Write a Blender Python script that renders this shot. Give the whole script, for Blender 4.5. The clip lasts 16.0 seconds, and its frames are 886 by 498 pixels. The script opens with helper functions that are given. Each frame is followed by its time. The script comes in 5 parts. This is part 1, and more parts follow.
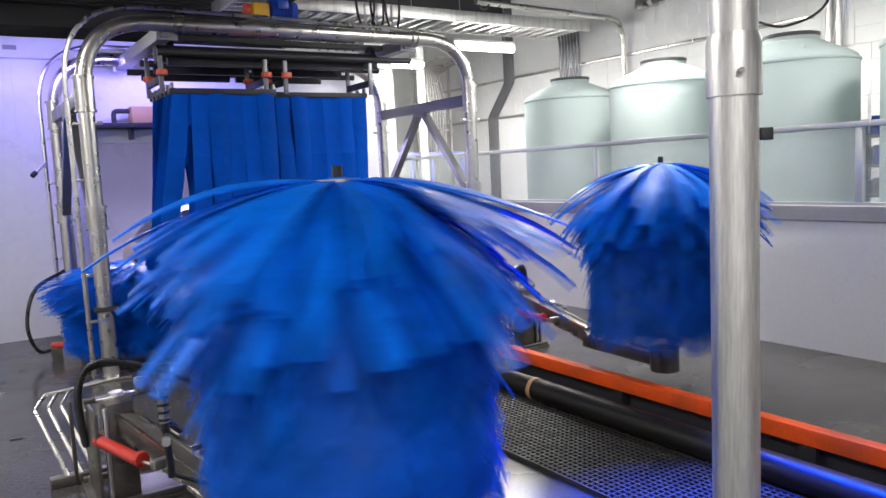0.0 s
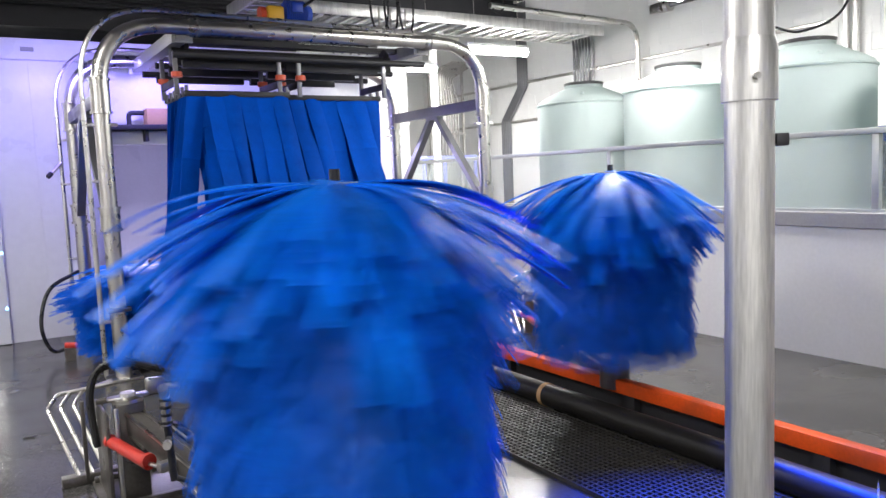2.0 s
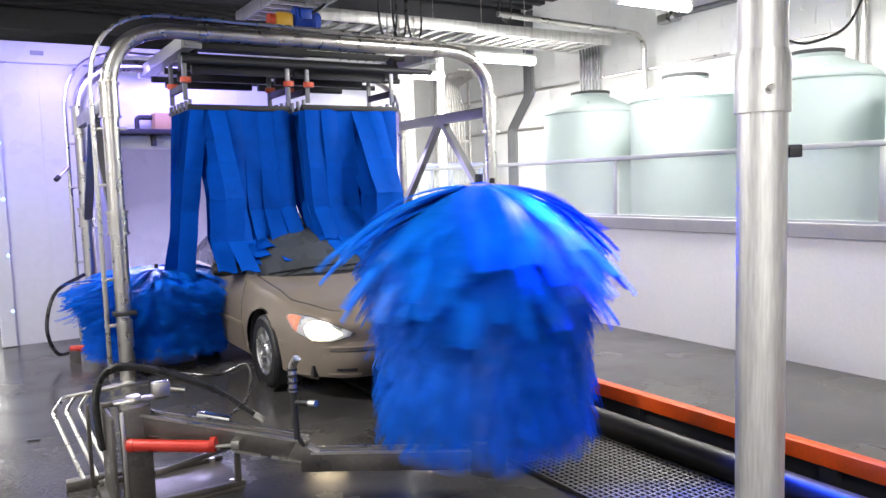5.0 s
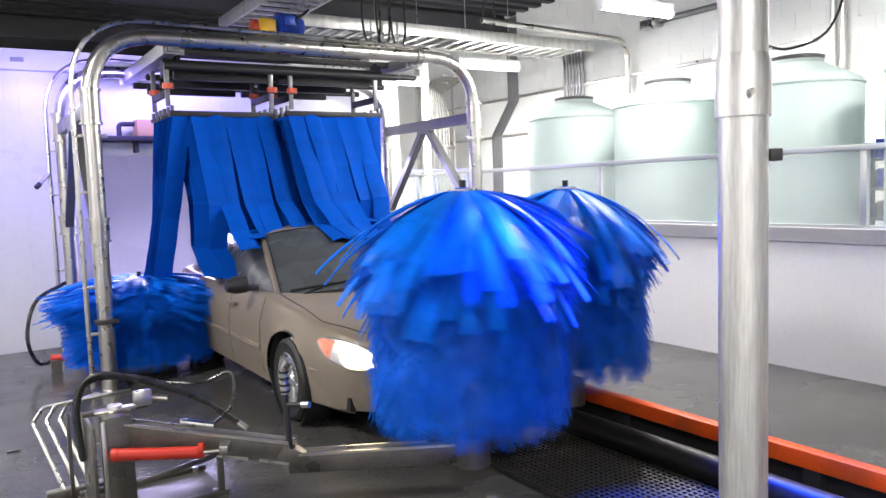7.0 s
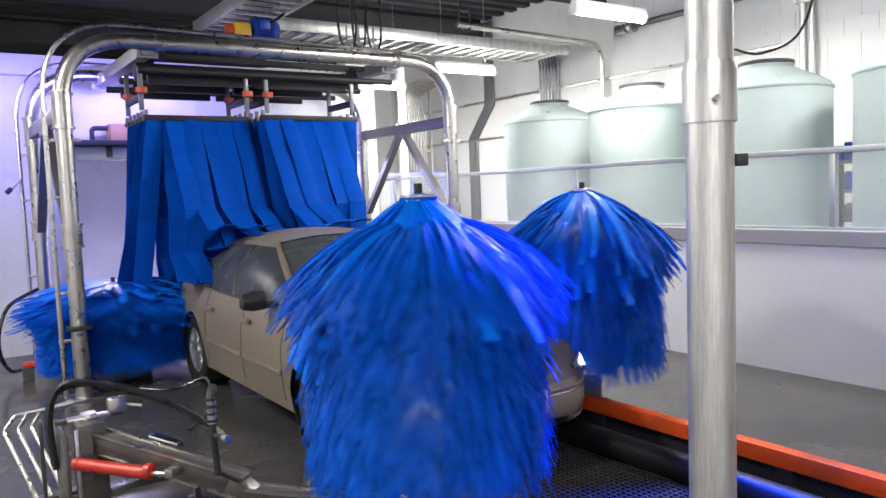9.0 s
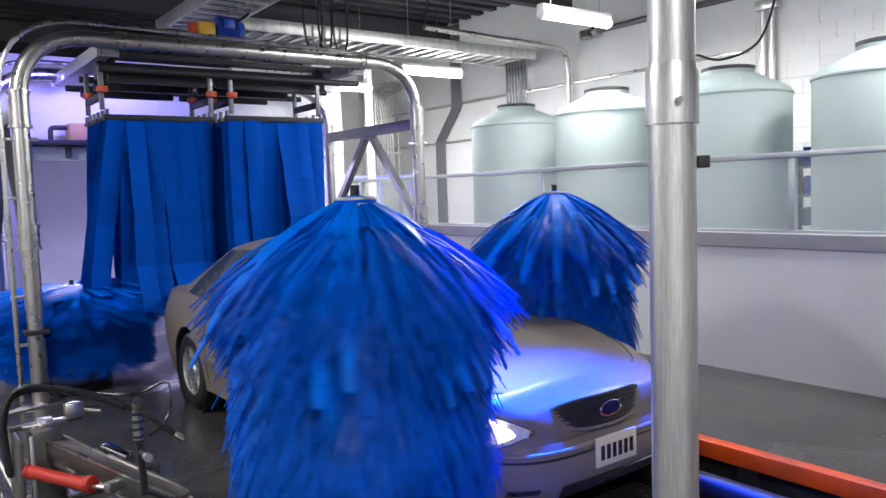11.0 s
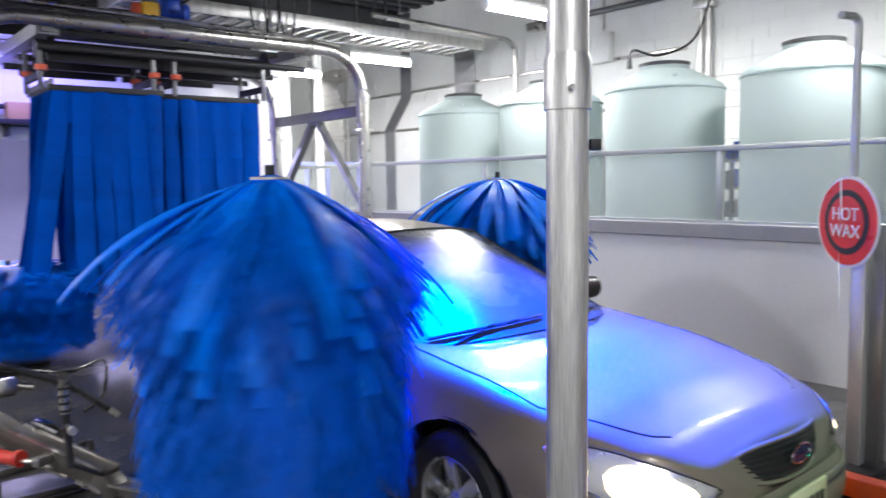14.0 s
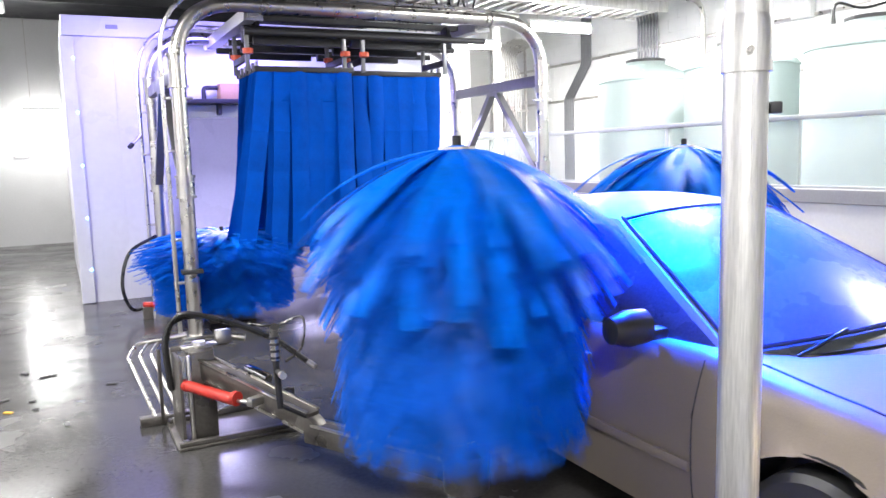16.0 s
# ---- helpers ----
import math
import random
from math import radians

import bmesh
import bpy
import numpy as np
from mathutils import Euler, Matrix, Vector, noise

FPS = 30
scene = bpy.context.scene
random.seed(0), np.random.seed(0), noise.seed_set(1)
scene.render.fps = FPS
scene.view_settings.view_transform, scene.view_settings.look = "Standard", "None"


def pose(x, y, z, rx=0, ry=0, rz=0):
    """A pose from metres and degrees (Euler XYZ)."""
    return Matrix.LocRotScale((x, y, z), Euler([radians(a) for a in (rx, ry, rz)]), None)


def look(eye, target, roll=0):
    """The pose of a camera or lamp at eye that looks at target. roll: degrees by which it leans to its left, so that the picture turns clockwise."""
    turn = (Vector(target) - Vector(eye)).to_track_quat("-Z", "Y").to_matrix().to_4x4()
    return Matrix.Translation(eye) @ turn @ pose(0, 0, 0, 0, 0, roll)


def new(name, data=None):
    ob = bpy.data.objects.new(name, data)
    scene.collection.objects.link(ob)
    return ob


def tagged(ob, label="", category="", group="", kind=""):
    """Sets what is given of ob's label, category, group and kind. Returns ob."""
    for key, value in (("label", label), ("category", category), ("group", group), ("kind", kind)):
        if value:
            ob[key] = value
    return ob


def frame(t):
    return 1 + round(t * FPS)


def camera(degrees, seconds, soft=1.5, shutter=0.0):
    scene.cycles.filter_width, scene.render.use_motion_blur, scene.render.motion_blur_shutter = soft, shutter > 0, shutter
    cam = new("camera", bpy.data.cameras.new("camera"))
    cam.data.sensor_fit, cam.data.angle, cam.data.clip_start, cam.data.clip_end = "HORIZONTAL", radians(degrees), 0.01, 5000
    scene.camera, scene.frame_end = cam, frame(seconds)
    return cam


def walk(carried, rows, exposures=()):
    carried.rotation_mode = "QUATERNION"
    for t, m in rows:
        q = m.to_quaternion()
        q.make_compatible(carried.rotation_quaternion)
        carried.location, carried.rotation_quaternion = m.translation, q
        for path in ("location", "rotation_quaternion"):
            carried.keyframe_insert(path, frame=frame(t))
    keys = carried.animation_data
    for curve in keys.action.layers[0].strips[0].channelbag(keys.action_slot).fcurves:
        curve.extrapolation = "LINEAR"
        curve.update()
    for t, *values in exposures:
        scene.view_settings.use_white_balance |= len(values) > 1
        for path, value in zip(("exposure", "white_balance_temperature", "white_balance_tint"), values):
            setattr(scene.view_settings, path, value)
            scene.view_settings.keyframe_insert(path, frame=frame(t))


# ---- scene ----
cam = camera(60.5, 16.0, shutter=0.45)
PATH = [
    (0, (0.874, 0.806, 1.779), (1.948, 2.48, 1.572), -2.9),
    (0.5, (0.875, 0.811, 1.777), (1.934, 2.495, 1.574), -2.8),
    (1, (0.875, 0.812, 1.78), (1.924, 2.503, 1.579), -2.3),
    (1.5, (0.88, 0.813, 1.78), (1.926, 2.505, 1.581), -2.4),
    (2, (0.882, 0.813, 1.779), (1.93, 2.505, 1.583), -2.5),
    (2.5, (0.878, 0.812, 1.779), (1.922, 2.507, 1.587), -2.5),
    (3, (0.869, 0.81, 1.78), (1.911, 2.507, 1.59), -2.3),
    (3.5, (0.86, 0.813, 1.782), (1.896, 2.513, 1.595), -2.0),
    (4, (0.864, 0.818, 1.781), (1.901, 2.519, 1.597), -1.9),
    (6.5, (0.863, 0.823, 1.781), (1.924, 2.51, 1.616), -2.0),
    (7, (0.876, 0.825, 1.778), (1.95, 2.504, 1.616), -2.1),
    (7.5, (0.881, 0.821, 1.78), (1.968, 2.493, 1.619), -2.2),
    (8, (0.879, 0.819, 1.782), (1.971, 2.487, 1.623), -2.1),
    (8.5, (0.879, 0.814, 1.782), (1.986, 2.472, 1.625), -2.3),
    (9, (0.877, 0.805, 1.783), (2.0, 2.453, 1.627), -2.3),
    (11.5, (0.898, 0.813, 1.774), (2.103, 2.402, 1.62), -2.1),
    (12, (0.903, 0.812, 1.773), (2.114, 2.397, 1.615), -2.2),
    (12.5, (0.896, 0.809, 1.774), (2.111, 2.389, 1.611), -2.1),
    (13, (0.868, 0.788, 1.767), (2.149, 2.314, 1.597), -1.8),
    (13.5, (0.848, 0.776, 1.751), (2.216, 2.224, 1.574), -1.4),
    (14, (0.888, 0.628, 1.738), (2.175, 2.148, 1.558), -1.0),
    (14.5, (0.905, 0.488, 1.739), (1.879, 2.22, 1.517), -2.4),
    (15, (0.857, 0.493, 1.739), (1.754, 2.265, 1.507), -1.6),
    (15.5, (0.833, 0.517, 1.737), (1.725, 2.292, 1.503), -1.3),
    (16, (0.841, 0.532, 1.73), (1.735, 2.304, 1.485), -1.8),
]
EXPO = 0.05


def glide(rows):
    return [(t, look(e, g, r)) for t, e, g, r in rows]


walk(cam, glide(PATH), [(0, EXPO - 0.1, 6500, 10), (1.5, EXPO + 0.15, 6450, 10), (2.6, EXPO + 0.17, 6500, 10), (3.2, EXPO + 0.5, 6500, 10), (4, EXPO + 0.52, 6500, 10), (6.5, EXPO + 0.47, 6550, 10), (7.5, EXPO + 0.62, 6550, 10), (8.3, EXPO + 0.52, 6550, 10), (9, EXPO + 0.2, 6500, 10), (11.5, EXPO - 0.22, 6150, 11), (12.5, EXPO - 0.3, 6100, 11), (13.4, EXPO - 0.18, 6100, 11), (14.2, EXPO, 6250, 10), (15, EXPO + 0.3, 6350, 10), (16, EXPO + 0.85, 6400, 10)])

# ---- world and lamps ----
world = bpy.data.worlds.new("world")
scene.world = world
world.use_nodes = True
world.node_tree.nodes["Background"].inputs[0].default_value = (0.75, 0.8, 0.9, 1)
world.node_tree.nodes["Background"].inputs[1].default_value = 0.05


def area(name, p, target, sx, sy, watts, col=(1, 1, 1), spread=180):
    d = bpy.data.lights.new(name, "AREA")
    d.shape, d.size, d.size_y, d.energy, d.color = "RECTANGLE", sx, sy, watts, col
    d.spread = radians(spread)
    ob = new(name, d)
    ob.matrix_world = look(p, target)
    return ob


WHITE = (1.0, 0.98, 0.95)
# The one at y 3.2 is an added lamp, out of view.
for p, w in (((7.7, 10.25, 3.5), 105), ((7.3, 12.1, 3.5), 90), ((7.5, 6.95, 3.62), 135), ((7.6, 3.2, 3.62), 130)):
    area("tube_and_fill_light", p, (p[0], p[1], 0), 1.2, 0.15, w, WHITE)
# Those at y -1.0, 5.6 and 6.0 are added fill, out of view.
for p, w in (((0.6, -1.0, 3.9), 200), ((-0.15, 12.5, 3.8), 130), ((0.9, 19.4, 2.86), 22), ((6.3, 5.6, 4.3), 100), ((-0.9, 6.0, 4.4), 220)):
    area("tube_and_fill_light", p, (p[0], p[1], 0), 1.3, 0.25, w, WHITE)
area("violet_wash_light", (2.75, 10.2, 3.2), (2.75, 11.5, 1.9), 2.4, 0.12, 62, (0.28, 0.23, 1.0))
area("violet_tunnel_light", (3.9, 13.4, 2.5), (3.9, 12.8, 0.0), 2.4, 0.5, 280, (0.62, 0.58, 1.0))
area("blue_arch_light", (4.35, 4.4, 3.6), (3.6, 3.02, 0.85), 0.7, 0.15, 330, (0.001, 0.05, 1.0), 40)
area("green_arch_light", (4.5, 0.6, 2.9), (4.1, 1.6, 0.8), 1.0, 0.12, 1.2, (0.01, 1.0, 0.35), 42)


# ---- materials ----
def mat(name, col, rough=0.5, metal=0.0, scale=6.0, amount=0.12, bump=0.15, fine=60.0, coat=0.0, dirt=None, dirt_amount=0.0, sheen=0.0, rough_var=0.1, stretch=(1, 1, 1), spec=0.5):
    m = bpy.data.materials.new(name)
    m.use_nodes = True
    nt = m.node_tree
    n, ln = nt.nodes, nt.links
    b = n["Principled BSDF"]
    tc = n.new("ShaderNodeTexCoord")
    mp = n.new("ShaderNodeMapping")
    mp.inputs["Scale"].default_value = stretch
    ln.new(tc.outputs["Object"], mp.inputs[0])
    big, small = n.new("ShaderNodeTexNoise"), n.new("ShaderNodeTexNoise")
    big.inputs["Scale"].default_value, small.inputs["Scale"].default_value = scale, fine
    big.inputs["Detail"].default_value, small.inputs["Detail"].default_value = 5, 4
    for q in (big, small):
        ln.new(mp.outputs[0], q.inputs["Vector"])
    info = n.new("ShaderNodeObjectInfo")
    add = n.new("ShaderNodeMath")
    add.operation = "ADD"
    ln.new(big.outputs[0], add.inputs[0])
    ln.new(small.outputs[0], add.inputs[1])
    rnd = n.new("ShaderNodeMath")
    rnd.operation = "MULTIPLY_ADD"
    ln.new(info.outputs["Random"], rnd.inputs[0])
    rnd.inputs[1].default_value = 0.3
    ln.new(add.outputs[0], rnd.inputs[2])
    ramp = n.new("ShaderNodeMapRange")
    ramp.inputs["From Min"].default_value, ramp.inputs["From Max"].default_value = 0.7, 1.55
    ramp.inputs["To Min"].default_value, ramp.inputs["To Max"].default_value = 1 - amount, 1 + amount
    ln.new(rnd.outputs[0], ramp.inputs["Value"])
    mul = n.new("ShaderNodeVectorMath")
    mul.operation = "SCALE"
    mul.inputs[0].default_value = col
    ln.new(ramp.outputs[0], mul.inputs["Scale"])
    last = mul.outputs[0]
    if dirt:
        st = n.new("ShaderNodeTexNoise")
        st.inputs["Scale"].default_value, st.inputs["Detail"].default_value = scale * 0.6, 8
        ln.new(mp.outputs[0], st.inputs["Vector"])
        dr = n.new("ShaderNodeMapRange")
        dr.inputs["From Min"].default_value, dr.inputs["From Max"].default_value = 0.48, 0.72
        dr.inputs["To Max"].default_value = dirt_amount
        ln.new(st.outputs[0], dr.inputs["Value"])
        mix = n.new("ShaderNodeMix")
        mix.data_type = "RGBA"
        ln.new(dr.outputs[0], mix.inputs[0])
        ln.new(last, mix.inputs[6])
        mix.inputs[7].default_value = (*dirt, 1)
        last = mix.outputs[2]
    ln.new(last, b.inputs["Base Color"])
    b.inputs["Metallic"].default_value = metal
    rr = n.new("ShaderNodeMapRange")
    rr.inputs["From Min"].default_value, rr.inputs["From Max"].default_value = 0.3, 0.7
    rr.inputs["To Min"].default_value, rr.inputs["To Max"].default_value = max(0.02, rough - rough_var), min(1, rough + rough_var)
    ln.new(big.outputs[0], rr.inputs["Value"])
    ln.new(rr.outputs[0], b.inputs["Roughness"])
    b.inputs["Specular IOR Level"].default_value = spec
    b.inputs["Coat Weight"].default_value = coat
    b.inputs["Coat Roughness"].default_value = 0.08
    b.inputs["Sheen Weight"].default_value = sheen
    if bump:
        bp = n.new("ShaderNodeBump")
        bp.inputs["Strength"].default_value, bp.inputs["Distance"].default_value = bump, 0.004
        ln.new(small.outputs[0], bp.inputs["Height"])
        ln.new(bp.outputs[0], b.inputs["Normal"])
    return m


def glow(name, col, strength):
    m = bpy.data.materials.new(name)
    m.use_nodes = True
    b = m.node_tree.nodes["Principled BSDF"]
    b.inputs["Base Color"].default_value = (*[min(1, c) for c in col], 1)
    b.inputs["Emission Color"].default_value = (*col, 1)
    b.inputs["Emission Strength"].default_value = strength
    b.inputs["Roughness"].default_value = 0.3
    return m


def glassy(name, col, alpha, rough=0.05):
    m = bpy.data.materials.new(name)
    m.use_nodes = True
    b = m.node_tree.nodes["Principled BSDF"]
    b.inputs["Base Color"].default_value = (*col, 1)
    b.inputs["Roughness"].default_value = rough
    b.inputs["Alpha"].default_value = alpha
    b.inputs["IOR"].default_value = 1.45
    return m


M_FLOOR = mat("wet_concrete", (0.055, 0.053, 0.051), 0.21, 0, 1.3, 0.35, 0.25, 40, dirt=(0.025, 0.024, 0.023), dirt_amount=0.5, rough_var=0.14, spec=0.26)
M_WALL = mat("white_painted_wall", (0.81, 0.81, 0.81), 0.45, 0, 1.2, 0.05, 0.1, 30, dirt=(0.5, 0.5, 0.48), dirt_amount=0.25)
M_BLOCK = mat("white_block_paint", (0.82, 0.82, 0.80), 0.5, 0, 2.0, 0.05, 0.3, 60)
M_PANEL = mat("white_plastic_panel", (0.72, 0.72, 0.76), 0.3, 0, 1.0, 0.05, 0.04, 15, dirt=(0.55, 0.55, 0.6), dirt_amount=0.3)
M_SEAM = mat("grey_seam", (0.3, 0.3, 0.33), 0.5)
M_CEIL = mat("dark_deck", (0.035, 0.035, 0.04), 0.55, 0, 2, 0.3, 0.1)
M_STEEL = mat("stainless_steel", (0.58, 0.56, 0.53), 0.30, 1.0, 9, 0.10, 0.03, 120, dirt=(0.40, 0.37, 0.33), dirt_amount=0.22, rough_var=0.05)
M_GALV = mat("galvanised_steel", (0.72, 0.71, 0.69), 0.40, 0.85, 22, 0.26, 0.10, 160, dirt=(0.36, 0.35, 0.33), dirt_amount=0.45, stretch=(1, 1, 0.08))
M_GREY = mat("grey_steel", (0.22, 0.22, 0.23), 0.4, 0.7, 6, 0.15, 0.08)
M_STAND = mat("stained_steel_plate", (0.125, 0.115, 0.105), 0.36, 0.55, 5, 0.3, 0.1, 60, dirt=(0.06, 0.055, 0.05), dirt_amount=0.6)
M_BEAM = mat("dull_galvanised_tube", (0.34, 0.34, 0.34), 0.5, 0.4, 14, 0.2, 0.08, 120)
M_DARK = mat("black_steel", (0.022, 0.022, 0.025), 0.55, 0.1, 6, 0.2, 0.08)
M_RUBBER = mat("black_rubber", (0.018, 0.018, 0.018), 0.42, 0, 8, 0.2, 0.1)
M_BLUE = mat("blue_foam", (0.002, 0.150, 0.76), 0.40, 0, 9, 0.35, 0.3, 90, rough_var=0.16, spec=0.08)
# Darker copy of the cape's blue: the body's shade is put into its colour.
M_BLUESHADE = mat("blue_foam_shaded", (0.002, 0.095, 0.53), 0.45, 0, 5, 0.5, 0.2, 90, rough_var=0.2, spec=0.15)
M_CLOTH = mat("blue_felt", (0.0, 0.062, 0.40), 0.7, 0, 7, 0.28, 0.3, 140, spec=0.06)
M_ORANGE = mat("orange_paint", (0.72, 0.085, 0.01), 0.5, 0, 5, 0.16, 0.12, 50, dirt=(0.22, 0.05, 0.02), dirt_amount=0.55, spec=0.2)
M_PIPE = mat("black_pipe", (0.010, 0.009, 0.008), 0.42, 0.0, 5, 0.3, 0.12, spec=0.2)
M_GRATE = mat("dark_grating", (0.022, 0.020, 0.018), 0.45, 0.0, 8, 0.25, 0.1, spec=0.3)
M_TANK = mat("translucent_tank_plastic", (0.47, 0.535, 0.525), 0.6, 0, 1.5, 0.04, 0.05, 20, spec=0.10)
nt = M_TANK.node_tree
thin, blend = nt.nodes.new("ShaderNodeBsdfTranslucent"), nt.nodes.new("ShaderNodeMixShader")
thin.inputs[0].default_value = (0.56, 0.635, 0.625, 1)
blend.inputs[0].default_value = 0.5
nt.links.new(nt.nodes["Principled BSDF"].outputs[0], blend.inputs[1])
nt.links.new(thin.outputs[0], blend.inputs[2])
nt.links.new(blend.outputs[0], nt.nodes["Material Output"].inputs[0])
M_TANKLID = mat("black_lid_plastic", (0.03, 0.03, 0.03), 0.4)
M_ALU = mat("aluminium_frame", (0.50, 0.52, 0.52), 0.4, 0.6, 6, 0.1, 0.05)
M_SILL = mat("grey_sill", (0.36, 0.36, 0.37), 0.45, 0.2, 5, 0.12, 0.08)
M_GLASS = glassy("clear_pane", (0.80, 0.88, 0.86), 0.16)
M_RED = mat("red_cylinder_paint", (0.50, 0.03, 0.018), 0.32, 0.1, 8, 0.15, 0.05, coat=0.3)
M_REDCLAMP = mat("red_clamp", (0.6, 0.08, 0.03), 0.4)
M_MOTOR = mat("blue_motor_paint", (0.01, 0.06, 0.45), 0.4)
M_YELLOW = mat("yellow_paint", (0.7, 0.4, 0.03), 0.4)
M_HOSE = mat("black_hose", (0.015, 0.015, 0.016), 0.3, 0, 10, 0.2, 0.1)
M_WHITEPIPE = mat("white_plastic_pipe", (0.75, 0.75, 0.74), 0.35)
# The violet-blue light on the frames is put into this base colour.
M_VIOLETLIT = mat("violet_lit_frame_colour", (0.35, 0.38, 0.85), 0.4, 0.1, 5, 0.1, 0.05)
M_CARTON = mat("brown_carton", (0.42, 0.25, 0.12), 0.7)
M_PAINT = mat("gold_beige_car_paint", (0.225, 0.188, 0.149), 0.36, 0.12, 3, 0.08, 0.16, 170, coat=0.16, rough_var=0.08, spec=0.12)
M_CARGLASS = mat("wet_car_glass", (0.05, 0.055, 0.06), 0.26, 0, 4, 0.25, 0.2, 90, rough_var=0.06, spec=0.16)
M_CARBLACK = mat("black_car_trim", (0.02, 0.02, 0.022), 0.35)
M_CHROME = mat("chrome", (0.8, 0.8, 0.8), 0.1, 1.0, 5, 0.03, 0)
M_RIM = mat("silver_alloy", (0.62, 0.62, 0.62), 0.28, 0.85, 6, 0.06, 0.02)
M_LENS = glassy("headlight_lens", (0.8, 0.82, 0.84), 0.12, 0.04)
M_HEAD = glow("headlight_lit", (1.0, 0.80, 0.50), 9)
M_AMBER = mat("amber_lens", (0.85, 0.17, 0.005), 0.15, 0, 30, 0.15, 0.1, coat=1.0)
M_BADGE = mat("dark_blue_badge", (0.01, 0.02, 0.10), 0.2, 0.3)
M_PLATE = mat("pale_yellow_plate", (0.74, 0.68, 0.45), 0.4, 0, 4, 0.1, 0)
M_TUBE = glow("lit_tube", (1.0, 0.99, 0.97), 16)
M_TUBEHOT = glow("bright_lit_tube", (1.0, 0.99, 0.97), 60)
M_DOT = glow("blue_indicator", (0.25, 0.55, 1.0), 6)
M_SIGNRED = mat("sign_red", (0.7, 0.05, 0.04), 0.35)
M_SIGNWHITE = mat("sign_white", (0.8, 0.82, 0.8), 0.35)
M_WOODISH = mat("stored_goods", (0.30, 0.26, 0.22), 0.6, 0, 8, 0.5, 0.2)


# ---- mesh helpers ----
def box(bm, c, s, rz=0.0, bev=0.0, m=None):
    r = bmesh.ops.create_cube(bm, size=1.0)
    mx = Matrix.Translation(c) @ Matrix.Rotation(radians(rz), 4, "Z") @ (m or Matrix()) @ Matrix.Diagonal((*s, 1))
    bmesh.ops.transform(bm, matrix=mx, verts=r["verts"])
    if bev:
        es = list({e for v in r["verts"] for e in v.link_edges})
        bmesh.ops.bevel(bm, geom=es, offset=bev, segments=2, affect="EDGES", profile=0.5)
    return bm


def cyl(bm, a, b, r, seg=16, r2=None):
    a, b = Vector(a), Vector(b)
    res = bmesh.ops.create_cone(bm, cap_ends=True, segments=seg, radius1=r, radius2=r if r2 is None else r2, depth=(b - a).length)
    bmesh.ops.transform(bm, matrix=Matrix.Translation((a + b) / 2) @ (b - a).to_track_quat("Z", "Y").to_matrix().to_4x4(), verts=res["verts"])
    return bm


def smooth_path(pts, n=8):
    """Catmull-Rom points through pts."""
    p = [Vector(q) for q in pts]
    p = [p[0] * 2 - p[1]] + p + [p[-1] * 2 - p[-2]]
    out = []
    for i in range(1, len(p) - 2):
        for k in range(n):
            t = k / n
            out.append(0.5 * (2 * p[i] + (p[i + 1] - p[i - 1]) * t + (2 * p[i - 1] - 5 * p[i] + 4 * p[i + 1] - p[i + 2]) * t * t + (3 * p[i] - p[i - 1] - 3 * p[i + 1] + p[i + 2]) * t ** 3))
    return out + [p[-2]]


def fillet(pts, r, n=8):
    """A polyline with its corners rounded."""
    p = [Vector(q) for q in pts]
    out = [p[0]]
    for a, b, c in zip(p, p[1:], p[2:]):
        u, w = (a - b).normalized(), (c - b).normalized()
        rr = min(r, (a - b).length * 0.49, (c - b).length * 0.49)
        s, e = b + u * rr, b + w * rr
        for k in range(n + 1):
            t = k / n
            out.append(s * (1 - t) ** 2 + b * 2 * t * (1 - t) + e * t * t)
    return out + [p[-1]]


def sweep(bm, pts, r, seg=10):
    pts = [Vector(p) for p in pts]
    rings, up = [], None
    for i, p in enumerate(pts):
        d = (pts[min(i + 1, len(pts) - 1)] - pts[max(i - 1, 0)]).normalized()
        if up is None:
            up = d.orthogonal().normalized()
        up = (up - d * up.dot(d)).normalized()
        s = d.cross(up)
        rings.append([bm.verts.new(p + (up * math.cos(k * math.tau / seg) + s * math.sin(k * math.tau / seg)) * r) for k in range(seg)])
    for a, b in zip(rings, rings[1:]):
        for k in range(seg):
            bm.faces.new((a[k], a[(k + 1) % seg], b[(k + 1) % seg], b[k]))
    bm.faces.new(rings[0][::-1]), bm.faces.new(rings[-1])
    return bm


def lathe(bm, prof, seg=32, c=(0, 0, 0), caps=True):
    rings = []
    for r, z in prof:
        rings.append([bm.verts.new((c[0] + r * math.cos(k * math.tau / seg), c[1] + r * math.sin(k * math.tau / seg), c[2] + z)) for k in range(seg)])
    for a, b in zip(rings, rings[1:]):
        for k in range(seg):
            bm.faces.new((a[k], a[(k + 1) % seg], b[(k + 1) % seg], b[k]))
    if caps:
        bm.faces.new(rings[0][::-1]), bm.faces.new(rings[-1])
    return bm


def mesh_of(name, bm, material, smooth=True, fix=True):
    if fix:
        bmesh.ops.recalc_face_normals(bm, faces=bm.faces)
    me = bpy.data.meshes.new(name)
    bm.to_mesh(me)
    bm.free()
    me.materials.append(material)
    if smooth:
        me.shade_smooth()
        me.set_sharp_from_angle(angle=radians(38))
    return me


def part(name, bm, material, parent=None, label="", smooth=True, fix=True):
    ob = new(name, mesh_of(name, bm, material, smooth, fix))
    if parent:
        ob.parent = parent
    if label:
        tagged(ob, label)
    return ob


def thing(name, label, category, group="", at=(0, 0, 0)):
    ob = new(name)
    ob.location = at
    return tagged(ob, label, category, group)


def structure(name, bm, material, label="", smooth=False):
    return tagged(part(name, bm, material, smooth=smooth), label, "", "", "structure")


B = bmesh.new

